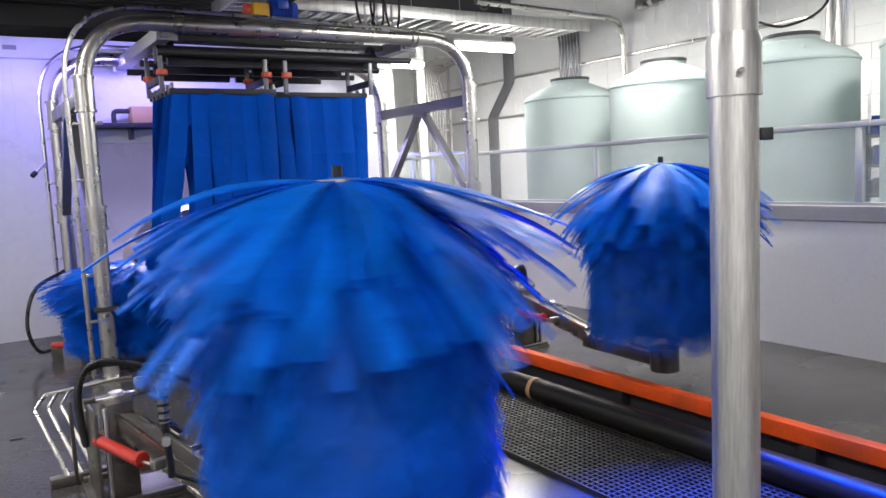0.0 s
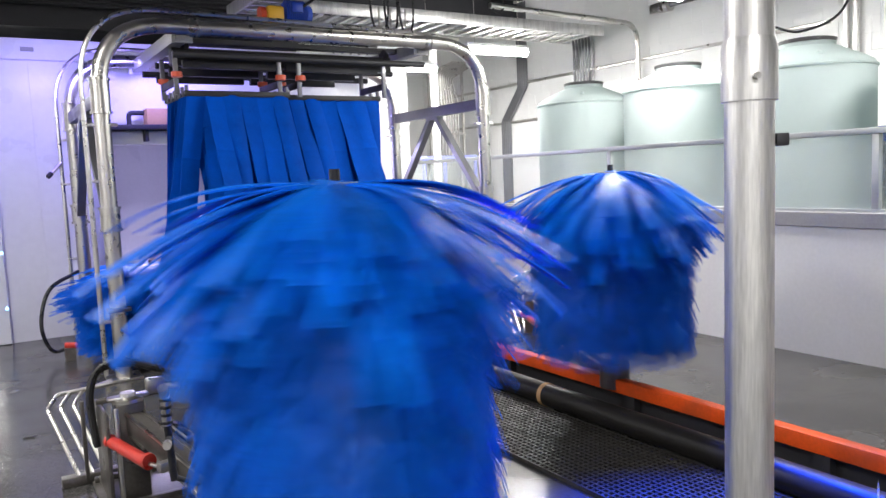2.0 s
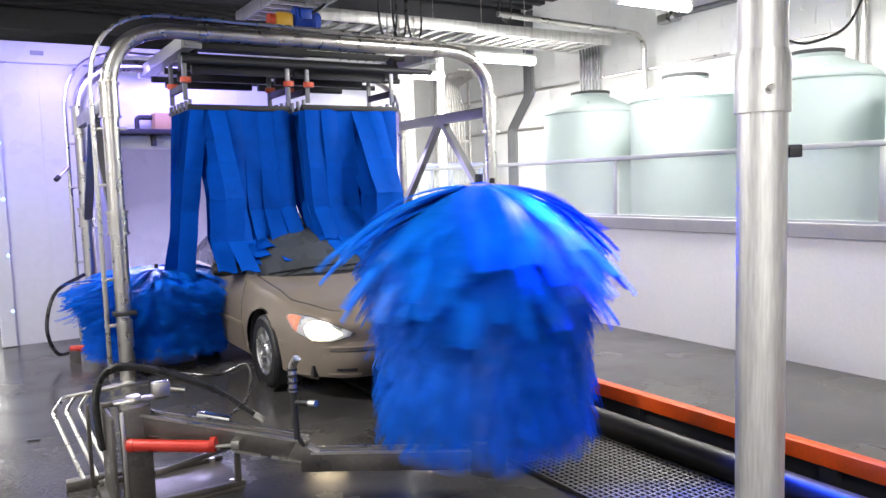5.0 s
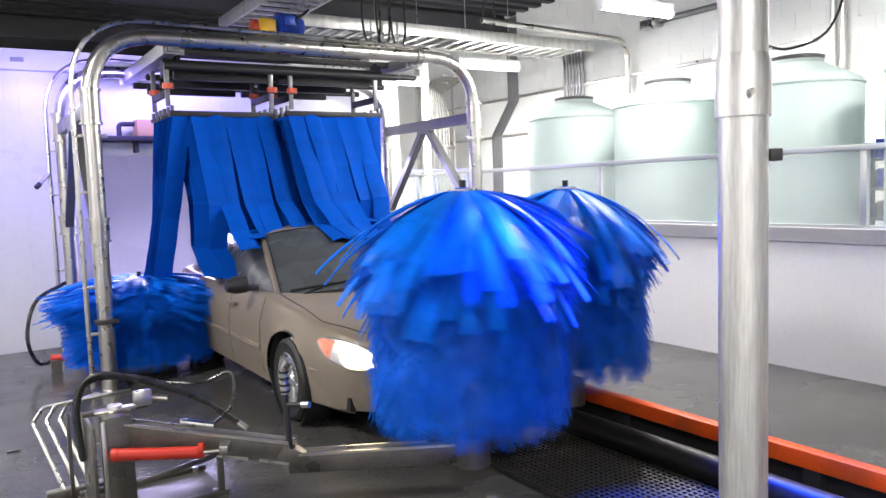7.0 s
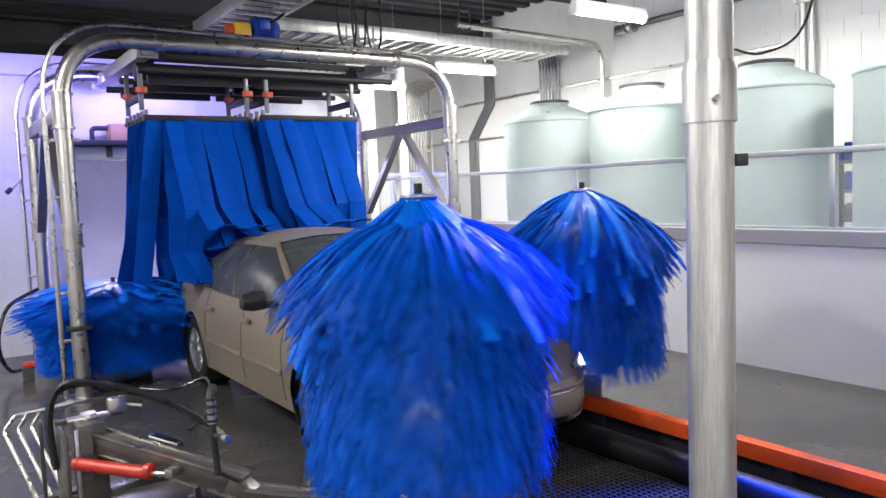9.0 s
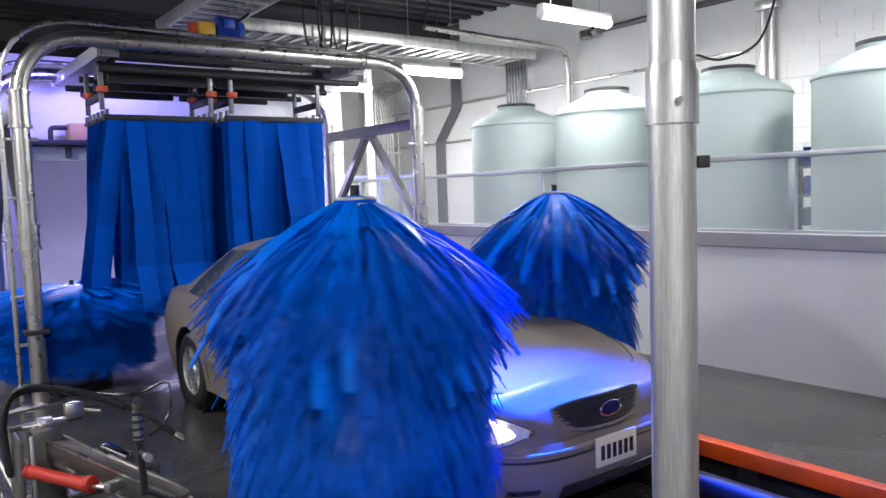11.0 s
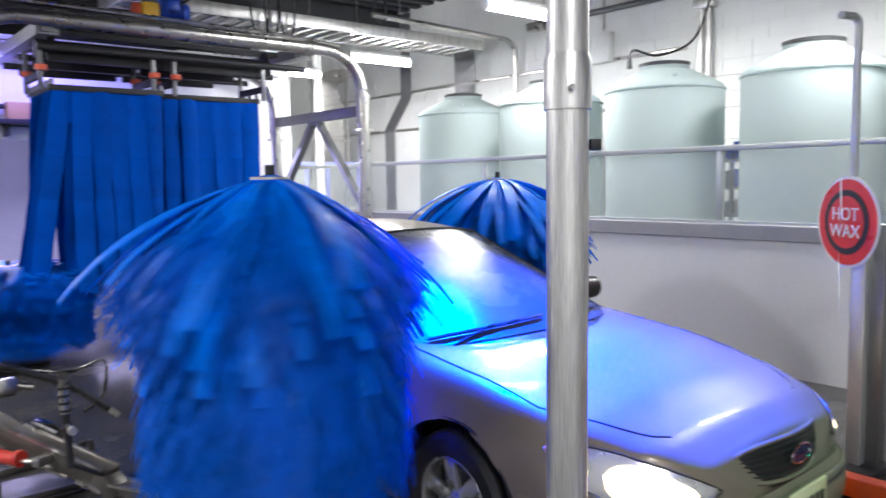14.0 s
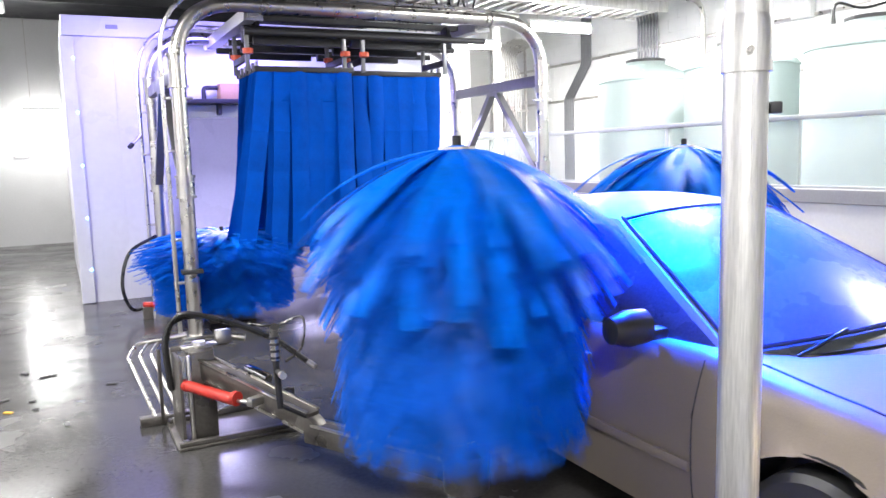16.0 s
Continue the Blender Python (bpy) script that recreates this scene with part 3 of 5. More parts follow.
def brush(unit, label, z0, z1, L, seed, flare, body, count=58):
    """A vertical brush: shaft, cap, a cape of broad strips that can droop, and a dense column of thin strands.
    body: radius, bottom, the strands' droop at the hub, at the top's tips and at the bottom's tips."""
    rng = random.Random(seed)
    rb, zb, d0, d_top, d_low = body
    b = part("brush", cyl(B(), (0, 0, z0 - 0.12), (0, 0, z1 + 0.005), 0.085, 18), M_STEEL, unit, label)
    part("cap", lathe(B(), [(0.001, -0.02), (0.085, -0.02), (0.09, -0.008), (0.03, 0.012), (0.001, 0.012)], 20, (0, 0, z1)), M_BLUE, b)
    part("shaft_end", cyl(B(), (0, 0, z1 + 0.01), (0, 0, z1 + 0.055), 0.02, 12), M_DARK, b)
    singles = []
    shapes = [raw_mesh("foam_strip", *ribbon(rng, L * rng.uniform(0.78, 1.10), rng.uniform(0.06, 0.09), flare[0] + rng.uniform(-3, 3), flare[1] + rng.uniform(-7, 7), rng.uniform(-0.16, 0.06), 9, 0.2, 4.0, 0.6), M_BLUE) for i in range(14)]
    p1, p2 = rng.uniform(0, 6.28), rng.uniform(0, 6.28)
    for tier in range(3):
        for k in range(count):
            o = new("foam_strip", shapes[rng.randrange(14)])
            o.parent = b
            ang = 360 * (k + tier / 3) / count + rng.uniform(-2, 2)
            fold = 5 * math.sin(3 * radians(ang) + p1) + 3.5 * math.sin(7 * radians(ang) + p2)
            base = pose(0, 0, z1 - 0.005 - 0.035 * tier, 0, 0, ang) @ pose(0.05, 0, 0)
            o.matrix_basis = base
            singles.append((o, base, fold + rng.uniform(-3, 3) + 7 * tier))
    # Added inner drum that keeps light from passing through the strands.
    part("core", lathe(B(), [(0.10, zb + 0.12), (rb * 0.62, zb + 0.14), (rb * 0.66, z1 - 0.50), (0.12, z1 - 0.22)], 24), M_BLUESHADE, b)

    def strand(s_, w, n):
        d1 = d_top + (d_low - d_top) * min(1, s_ * 1.6) + rng.uniform(-9, 9)
        dd = d0 + rng.uniform(-8, 8)
        out, down = reach(dd, d1)
        ln = (rb * (1 + 0.34 * max(0, 1 - s_ / 0.36) * rng.random()) * rng.uniform(0.90, 1.045) - 0.08) / out
        top, low = z1 - 0.10, zb + ln * down
        v, f = ribbon(rng, ln, w, dd, d1, rng.uniform(-0.13, 0.05), n, 0.25, 4.0, 0.8)
        return v, f, top + (low - top) * s_

    layer = []
    for i in range(18):
        s_ = (i + 0.5) / 18
        d1 = flare[1] + (d_low - flare[1]) * s_ ** 0.8 + rng.uniform(-5, 5)
        dd = flare[0] + 10 + 14 * s_ + rng.uniform(-4, 4)
        ln = (rb * (1.32 - 0.30 * s_) * rng.uniform(0.72, 1.10) - 0.08) / reach(dd, d1)[0]
        v, f = ribbon(rng, ln, rng.uniform(0.016, 0.030), dd, d1, rng.uniform(-0.18, 0.02), 8, 0.22, 4.0, 0.9)
        layer.append((raw_mesh("foam_strip", v, f, M_BLUE), z1 - 0.11 - 0.30 * (z1 - zb - 0.5) * s_))
    for k in range(180):
        me, z = layer[int(18 * rng.random() ** 1.6)]
        o = new("foam_strip", me)
        o.parent = b
        o.matrix_basis = pose(0, 0, z + rng.uniform(-0.04, 0.04), 0, 0, rng.uniform(0, 360)) @ pose(0.08, 0, 0)
    V, F = [], []
    for k in range(7200):
        v, f, z = strand(rng.random() ** 1.25, rng.uniform(0.008, 0.020), 6)
        a = rng.uniform(0, math.tau)
        ca, sa, q = math.cos(a), math.sin(a), len(V)
        V.extend([((x + 0.08) * ca - y * sa, (x + 0.08) * sa + y * ca, z + h) for x, y, h in v])
        F.extend([tuple(q + i for i in g) for g in f])
    o = tagged(new("strip_mass", raw_mesh("strip_mass", V, F, M_BLUESHADE)), "", "", "", "stuff")
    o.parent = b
    return b, singles


def brush_unit(px, py, mirror, label, arm):
    s = thing("brush_unit", label, "car wash brush", "brush units", (px, py, 0))
    m = -1 if mirror else 1
    part("post", box(B(), (0, 0, 0.29), (0.15, 0.15, 0.58), bev=0.006), M_STAND, s)
    part("side_plate", box(B(), (-0.13 * m, 0.12, 0.27), (0.02, 0.42, 0.54), bev=0.004), M_STAND, s)
    part("base_plate", box(B(), (0.19 * m, 0.12, 0.010), (0.74, 0.56, 0.020), bev=0.004), M_STAND, s)
    for x, y in ((-0.13, -0.12), (0.50, -0.10), (0.50, 0.34), (-0.13, 0.36)):
        part("bolt", cyl(B(), (x * m, y, 0.02), (x * m, y, 0.055), 0.018, 8), M_STEEL, s)
    part("bearing", lathe(B(), [(0.03, 0.58), (0.085, 0.58), (0.085, 0.60), (0.045, 0.61), (0.04, 0.63), (0.001, 0.63)], 20), M_STEEL, s)
    part("bearing_flange", box(B(), (0, 0, 0.605), (0.22, 0.07, 0.02), bev=0.006), M_STEEL, s)
    for y in (-0.13, 0.37):
        part("base_rail", box(B(), (0.20 * m, y, 0.035), (0.74, 0.04, 0.03), bev=0.004), M_STAND, s)
    part("corner_post", box(B(), (0.53 * m, -0.13, 0.15), (0.035, 0.035, 0.26), bev=0.004), M_STAND, s)
    part("cylinder_stay", box(B(), (0.30 * m, -0.13, 0.235), (0.46, 0.02, 0.03), bev=0.003, m=Matrix.Rotation(radians(-9 * m), 4, "Y")), M_STAND, s)
    part("edge_angle", box(B(), (-0.08 * m, -0.09, 0.29), (0.025, 0.025, 0.56), bev=0.004), M_STEEL, s)
    part("top_bracket", box(B(), (0.16 * m, 0.06, 0.63), (0.10, 0.05, 0.09), bev=0.008), M_STEEL, s)
    part("hose_fitting", cyl(B(), (0.20 * m, 0.10, 0.62), (0.30 * m, 0.06, 0.60), 0.022, 12), M_STEEL, s)
    part("cross_angle", box(B(), (0.02, 0.07, 0.585), (0.36, 0.03, 0.03), bev=0.004), M_STAND, s)
    for i in range(3):
        o = 0.05 - 0.075 * i
        pts = fillet([((o - 0.14) * m, 0.44, 0.04), ((o - 0.26) * m, 0.80, 0.40), ((o - 0.18) * m, 1.00, 0.44), (0.06 * m, 1.02 - 0.04 * i, 0.47)], 0.03, 5)
        part("rigid_line", sweep(B(), pts, 0.013, 8), M_STEEL, s)
    for k in range(2):
        part("support_bar", box(B(), ((-0.10 - 0.10 * k) * m, 0.36 + 0.05 * k, 0.27), (0.022, 0.022, 0.50), bev=0.003), M_STAND, s)
    part("line_block", box(B(), (-0.17 * m, 0.46, 0.03), (0.34, 0.08, 0.06), bev=0.006), M_STAND, s)
    for i in range(3):
        o = 0.04 * i
        pts = smooth_path([(-0.16 * m, 0.16 + o, 0.30), (-0.17 * m, 0.16 + o, 0.62), (-0.08 * m, 0.10 + o, 0.79 - o * 0.5), (0.15 * m, 0.02 + o, 0.74), (0.42 * m, -0.12 + o, 0.62), (0.60 * m, -0.30 + o, 0.48)], 8)
        part("hose", sweep(B(), pts, 0.017, 8), M_HOSE, s)
        part("hose_end", cyl(B(), pts[-1], pts[-1] + (pts[-1] - pts[-3]).normalized() * 0.06, 0.016, 10), M_STEEL, s)
    pts = smooth_path([(0.30 * m, 0.25, 0.66), (0.55 * m, 0.30, 0.60), (0.72 * m, 0.20, 0.66), (0.66 * m, 0.02, 0.50), (0.52 * m, -0.08, 0.44)], 7)
    part("thin_hose", sweep(B(), pts, 0.009, 6), M_HOSE, s)
    # the swinging arm: its pivot over the post, its reach along +x
    tilt = Matrix.Rotation(radians(10.5), 4, "Y")
    a = part("swing_arm", box(B(), (0.50, 0, 0.385), (0.98, 0.09, 0.12), bev=0.012, m=tilt), M_STAND, s, "stained steel swing arm with a red air cylinder")
    part("lower_tube", box(B(), ((0.945 + arm) / 2, 0, 0.235), (arm - 0.945, 0.09, 0.11), bev=0.012), M_STAND, a)
    part("drop_plate", box(B(), (0.98, 0, 0.275), (0.17, 0.10, 0.10), bev=0.01, m=Matrix.Rotation(radians(32), 4, "Y")), M_STAND, a)
    for y in (-0.046, 0.046):
        part("edge_strip", box(B(), (0.51, y, 0.446), (0.96, 0.014, 0.014), m=tilt), M_STEEL, a)
        part("edge_strip", box(B(), ((1.0 + arm) / 2, y, 0.293), (arm - 1.02, 0.014, 0.014)), M_STEEL, a)
    for k in range(4):
        part("edge_strip", box(B(), (0.18 + 0.23 * k, -0.047, 0.388 - 0.0426 * k), (0.17, 0.012, 0.014), m=tilt), M_STEEL, a)
    part("motor", cyl(B(), (arm, 0, 0.16), (arm, 0, 0.34), 0.11, 18), M_STAND, a)
    part("hub", cyl(B(), (0, 0, 0.26), (0, 0, 0.56), 0.07, 16), M_STAND, a)
    part("air_cylinder", cyl(B(), (0.03, -0.125, 0.385), (0.50, -0.125, 0.37), 0.034, 16), M_RED, a, "red air cylinder")
    for x in (0.03, 0.49):
        part("cylinder_cap", cyl(B(), (x - 0.015, -0.125, 0.385), (x + 0.015, -0.125, 0.385), 0.038, 16), M_RED, a)
    part("rod", cyl(B(), (0.50, -0.125, 0.37), (0.60, -0.11, 0.37), 0.011, 10), M_STEEL, a)
    part("clevis", box(B(), (0.61, -0.085, 0.375), (0.05, 0.09, 0.05), bev=0.006), M_STEEL, a)
    part("nozzle_block", box(B(), (0.42, 0.10, 0.455), (0.20, 0.06, 0.06), bev=0.012, m=tilt), M_CHROME, a)
    part("nozzle_mount", box(B(), (0.42, 0.06, 0.42), (0.06, 0.06, 0.05), m=tilt), M_STAND, a)
    return s, a


U1, ARM1 = brush_unit(1.55, 5.35, False, "tall spinning blue foam brush on a steel swing-arm stand", 2.0)
U2, ARM2 = brush_unit(5.5, 6.6, True, "blue foam brush on a swing-arm stand beside the rail", 1.88)
U3 = thing("brush_unit", "short blue foam brush on a low base beside the arch leg", "car wash brush", "brush units", (2.43, 9.1, 0))
BR1, SG1 = brush(U1, "bright blue spinning foam brush", 0.53, 1.76, 0.84, 11, (4, 42), (0.51, 0.37, 14, 52, 78))
BR2, SG2 = brush(U2, "dark blue spinning foam brush", 0.54, 1.74, 0.84, 23, (4, 42), (0.51, 0.34, 14, 52, 78))
BR3, SG3 = brush(U3, "squat blue foam brush", 0.20, 0.97, 0.66, 37, (-4, 16), (0.72, 0.10, 2, 16, 34), 48)
part("base", box(B(), (0.02, -0.05, 0.05), (0.5, 0.4, 0.1), bev=0.01), M_STAND, U3)
part("cylinder", cyl(B(), (-0.81, 0.5, 0.16), (-0.33, 0.2, 0.16), 0.035, 12), M_RED, U3)
part("cylinder_foot", box(B(), (-0.78, 0.48, 0.07), (0.1, 0.1, 0.14)), M_STAND, U3)
part("hose", sweep(B(), smooth_path([(-0.71, 0.52, 0.16), (-0.93, 0.5, 0.12), (-1.02, 0.5, 0.4), (-0.91, 0.6, 0.75), (-0.6, 0.8, 0.9)], 8), 0.02, 8), M_HOSE, U3)

# ---- spray nozzle standing on the arm's knee ----
np_ = part("nozzle_post", cyl(B(), (0.97, -0.03, 0.33), (0.982, -0.225, 0.455), 0.012, 8), M_DARK, ARM1, "thin dark spray nozzle post")
part("pole", cyl(B(), (0.982, -0.225, 0.44), (0.975, -0.235, 0.72), 0.017, 12), M_DARK, np_)
part("nozzle", sweep(B(), fillet([(0.975, -0.235, 0.70), (0.975, -0.235, 0.84), (1.01, -0.26, 0.885)], 0.03, 5), 0.022, 12), M_STEEL, np_)
for z in (0.715, 0.75, 0.785, 0.82):
    part("nozzle_ring", cyl(B(), (0.975, -0.235, z - 0.006), (0.975, -0.235, z + 0.006), 0.028, 12), M_DARK, np_)
part("side_nozzle", cyl(B(), (0.978, -0.232, 0.64), (1.08, -0.29, 0.65), 0.014, 10), M_DARK, np_)
part("side_tip", cyl(B(), (1.07, -0.284, 0.649), (1.11, -0.306, 0.653), 0.019, 10), M_STEEL, np_)

# ---- near pole and its sign post ----
PX, PY = 2.462, 1.966
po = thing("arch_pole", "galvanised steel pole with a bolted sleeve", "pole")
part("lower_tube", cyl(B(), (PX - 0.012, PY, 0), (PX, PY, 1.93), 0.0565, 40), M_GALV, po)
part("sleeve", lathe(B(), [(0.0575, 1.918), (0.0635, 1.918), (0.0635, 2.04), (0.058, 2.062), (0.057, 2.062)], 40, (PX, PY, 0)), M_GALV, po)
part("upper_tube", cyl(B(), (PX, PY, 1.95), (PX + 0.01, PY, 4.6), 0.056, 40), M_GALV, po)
part("bolt", cyl(B(), (PX - 0.045, PY - 0.050, 1.97), (PX - 0.05, PY - 0.060, 1.97), 0.008, 10), M_STEEL, po)
part("foot_plate", box(B(), (PX, PY, 0.01), (0.24, 0.24, 0.02), bev=0.004), M_GALV, po)
part("bracket", box(B(), (PX + 0.062, PY - 0.04, 1.826), (0.03, 0.03, 0.03), rz=-33, bev=0.003), M_DARK, po)
part("seam", box(B(), (PX - 0.030, PY - 0.047, 0.96), (0.004, 0.004, 1.90), rz=30), M_GALV, po)

sp = thing("sign_post", "grey steel post with a round red hot wax sign", "sign")
SX, SY = 5.53, 2.39
part("post", box(B(), (SX, SY, 0.7), (0.08, 0.08, 1.4), bev=0.006), M_ALU, sp)
part("side_post", box(B(), (SX + 0.13, SY - 0.05, 0.72), (0.10, 0.10, 1.44), bev=0.006), M_GREY, sp)
part("foot", box(B(), (SX, SY, 0.02), (0.3, 0.3, 0.04), bev=0.006), M_DARK, sp)
part("elbow_pipe", sweep(B(), fillet([(SX - 0.12, SY + 0.1, 2.62), (SX + 0.02, SY + 0.06, 2.62), (SX + 0.02, SY + 0.06, 1.36)], 0.05, 5), 0.022, 10), M_ALU, sp)
ROT = pose(SX - 0.08, SY + 0.05, 1.46) @ Vector((-0.85, 0.53, 0)).to_track_quat("Z", "Y").to_matrix().to_4x4()


def disc(name, r, z, material, r_in=0.0):
    bm = B()
    lathe(bm, [(max(r_in, 0.001), z - 0.006), (r, z - 0.006), (r, z), (max(r_in, 0.001), z)], 48)
    bmesh.ops.transform(bm, matrix=ROT, verts=bm.verts)
    return part(name, bm, material, sp)


disc("sign_disc", 0.262, 0.0, M_SIGNWHITE)
disc("sign_face", 0.245, 0.005, M_SIGNRED)
disc("sign_ring", 0.185, 0.010, M_DARK, 0.150)
disc("sign_centre", 0.150, 0.012, M_SIGNRED)
for word, dy in (("HOT", 0.012), ("WAX", -0.085)):
    cu = bpy.data.curves.new("letters", "FONT")
    cu.body, cu.size, cu.align_x, cu.extrude = word, 0.105, "CENTER", 0.002
    tmp = new("letters", cu)
    bpy.context.view_layer.update()
    me = bpy.data.meshes.new_from_object(tmp.evaluated_get(bpy.context.evaluated_depsgraph_get()))
    bpy.data.objects.remove(tmp)
    me.materials.clear()
    me.materials.append(M_SIGNWHITE)
    o = new("lettering", me)
    o.parent = sp
    o.matrix_basis = ROT @ pose(0, dy, 0.016)


# ---- tanks ----
def tank(x, y, r, label):
    t = thing("water_tank", label, "tank", "water tanks", (x, y, 0))
    part("shell", lathe(B(), [(r - 0.03, 0.0), (r, 0.05), (r, 2.68), (r - 0.02, 2.73), (r - 0.10, 2.78), (0.30, 2.90), (0.27, 2.91)], 64), M_TANK, t)
    part("neck", lathe(B(), [(0.27, 2.89), (0.27, 2.95), (0.25, 2.955)], 40), M_TANK, t)
    part("lid", lathe(B(), [(0.001, 2.95), (0.275, 2.95), (0.28, 2.985), (0.24, 2.995), (0.001, 2.998)], 40), M_TANKLID, t)
    part("collar", lathe(B(), [(r - 0.005, 2.66), (r + 0.012, 2.67), (r + 0.012, 2.69), (r - 0.005, 2.70)], 64), M_TANK, t)
    part("lug", box(B(), (-r * 0.55, -r * 0.55, 2.79), (0.10, 0.05, 0.05), rz=45, bev=0.01), M_TANK, t)
    return t


for x, y, r, l in ((8.5, 9.1, 0.66, "pale green-white plastic water tank under the conduit bundle"), (8.42, 7.32, 0.66, "pale green-white plastic water tank with a domed top"),
                   (8.36, 5.58, 0.64, "pale plastic water tank with a cable at its lid"), (8.3, 3.92, 0.64, "pale plastic water tank behind the sign post")):
    tank(x, y, r, l)
cb = thing("lid_cable", "black cable looping down to a tank lid", "cable")
part("cable", sweep(B(), smooth_path([(7.95, 5.75, 3.05), (8.0, 5.72, 3.12), (8.3, 5.6, 3.08), (8.7, 5.4, 3.3), (8.9, 5.3, 4.0), (8.95, 5.3, 4.9)], 8), 0.014, 8), M_HOSE, cb)
part("plug", cyl(B(), (7.95, 5.75, 2.92), (7.95, 5.75, 3.06), 0.03, 10, 0.018), M_TANKLID, cb)
sh = thing("storage_shelf", "metal shelf with stored goods behind the glazing", "shelf")
for z in (0.5, 0.95, 1.3, 1.6, 1.9):
    part("board", box(B(), (8.9, 4.75, z), (0.5, 0.9, 0.03)), M_GREY, sh)
for x in (8.66, 9.14):
    for y in (4.31, 5.19):
        part("upright", box(B(), (x, y, 1.0), (0.04, 0.04, 2.0)), M_GREY, sh)
rng = random.Random(5)
for z in (1.315, 1.615, 1.915):
    for i in range(4):
        g = thing("stored_box", "worn cardboard box on the metal shelf", "box", "stored boxes")
        h = rng.uniform(0.10, 0.2)
        part("carton", box(B(), (8.85, 4.42 + 0.21 * i, z + h / 2), (0.3, 0.17, h), rz=rng.uniform(-8, 8), bev=0.006), rng.choice((M_WOODISH, M_MOTOR, M_CARTON, M_GREY)), g)


# ---- lamps ----
def tube_and_fill_lamp(x, y, z, label, lit=M_TUBE):
    l = thing("tube_and_fill_lamp", label, "lamp", "tube lamps", (x, y, z))
    part("diffuser", cyl(B(), (-0.54, 0, 0), (0.54, 0, 0), 0.06, 16), lit, l)
    part("housing", box(B(), (0, 0, 0.075), (1.14, 0.11, 0.05), bev=0.01), M_WHITEPIPE, l)
    for s in (-1, 1):
        part("end_cap", cyl(B(), (s * 0.54, 0, 0), (s * 0.575, 0, 0), 0.064, 16), M_WHITEPIPE, l)
        part("hanger", cyl(B(), (s * 0.4, 0, 0.1), (s * 0.4, 0, 5.02 - z), 0.006, 6), M_STEEL, l)
    return l


# The fixture at y 3.2 goes with the added lamp.
for p in ((7.81, 10.21, 3.58), (7.33, 12.1, 3.58), (7.5, 6.96, 3.70), (7.6, 3.2, 3.7)):
    tube_and_fill_lamp(*p, "bright white sealed tube lamp hung from the roof, some added out of view", M_TUBEHOT)
# Fixtures at y -1.0, 5.6 and 6.0 are made up for the fill.
for p in ((-0.15, 12.5, 3.86), (0.9, 19.4, 2.92), (0.6, -1.0, 3.97), (6.3, 5.6, 4.37), (-0.9, 6.0, 4.47)):
    tube_and_fill_lamp(*p, "bright white sealed tube lamp hung from the roof, some added out of view")


# ---- trays and conduits ----
def ladder(name, x0, x1, y0, y1, z, along_x, label, step=0.22):
    t = thing(name, label, "cable tray", "cable trays")
    if along_x:
        for y in (y0, y1):
            part("side_rail", box(B(), ((x0 + x1) / 2, y, z), (x1 - x0, 0.03, 0.15), bev=0.004), M_GALV, t)
        n = int((x1 - x0) / step)
        me = mesh_of("rung", box(B(), (0, 0, 0), (0.06, y1 - y0, 0.03)), M_GALV)
        for i in range(n):
            o = new("rung", me)
            o.parent, o.location = t, (x0 + (i + 0.5) * step, (y0 + y1) / 2, z - 0.05)
    else:
        for x in (x0, x1):
            part("side_rail", box(B(), (x, (y0 + y1) / 2, z), (0.03, y1 - y0, 0.15), bev=0.004), M_GALV, t)
        n = int((y1 - y0) / step)
        me = mesh_of("rung", box(B(), (0, 0, 0), (x1 - x0, 0.06, 0.03)), M_GALV)
        for i in range(n):
            o = new("rung", me)
            o.parent, o.location = t, ((x0 + x1) / 2, y0 + (i + 0.5) * step, z - 0.05)
    return t


ladder("cable_tray", 4.4, 9.3, 9.5, 10.25, 3.84, True, "galvanised ladder cable tray across the bay")
ladder("cable_tray", 3.78, 4.38, 5.2, 10.25, 3.86, False, "galvanised ladder cable tray along the lane")
cd = thing("conduit_bundle", "bundle of steel conduits running down the block wall", "conduits")
for i in range(7):
    part("conduit", sweep(B(), fillet([(9.2, 9.66 + 0.075 * i, 3.9), (9.93, 10.42 + 0.075 * i, 3.85), (9.93, 10.42 + 0.075 * i, 0.1)], 0.15, 5), 0.022, 8), M_GREY, cd)
cd = thing("conduit_bundle", "grey conduits stepping sideways down the block wall", "conduits")
for i in range(5):
    o = 0.06 * i
    part("conduit", sweep(B(), fillet([(9.93, 12.2 + o, 4.9), (9.93, 12.2 + o, 3.35), (9.93, 12.75 + o, 2.75), (9.93, 12.75 + o, 0.2)], 0.06, 4), 0.026, 8), M_GREY, cd)
cd = thing("conduit_bundle", "tangle of steel conduits on the end of the tank room", "conduits")
for i in range(9):
    o = 0.09 * i
    pts = fillet([(9.3 - o * 2.2, 15.9, 4.6), (9.3 - o * 2.2, 15.9, 3.6 - 0.1 * (i % 3)), (9.4 - o * 2.0, 15.92, 3.2), (9.4 - o * 2.0, 15.92, 0.0)], 0.12, 4)
    part("conduit", sweep(B(), pts, 0.022, 8), M_GREY, cd)
cd = thing("conduit_rack", "rack of thin steel conduits bending down behind the truss", "conduits")
for i in range(9):
    x = 8.62 + 0.062 * i
    part("conduit", sweep(B(), fillet([(x - 0.25, 12.3, 3.75), (x - 0.02 * i, 13.3, 3.75 - 0.02 * i), (x, 13.34, 3.2 - 0.03 * (i % 4)), (x, 13.34, 0.05)], 0.12, 5), 0.016, 8), M_STEEL, cd)
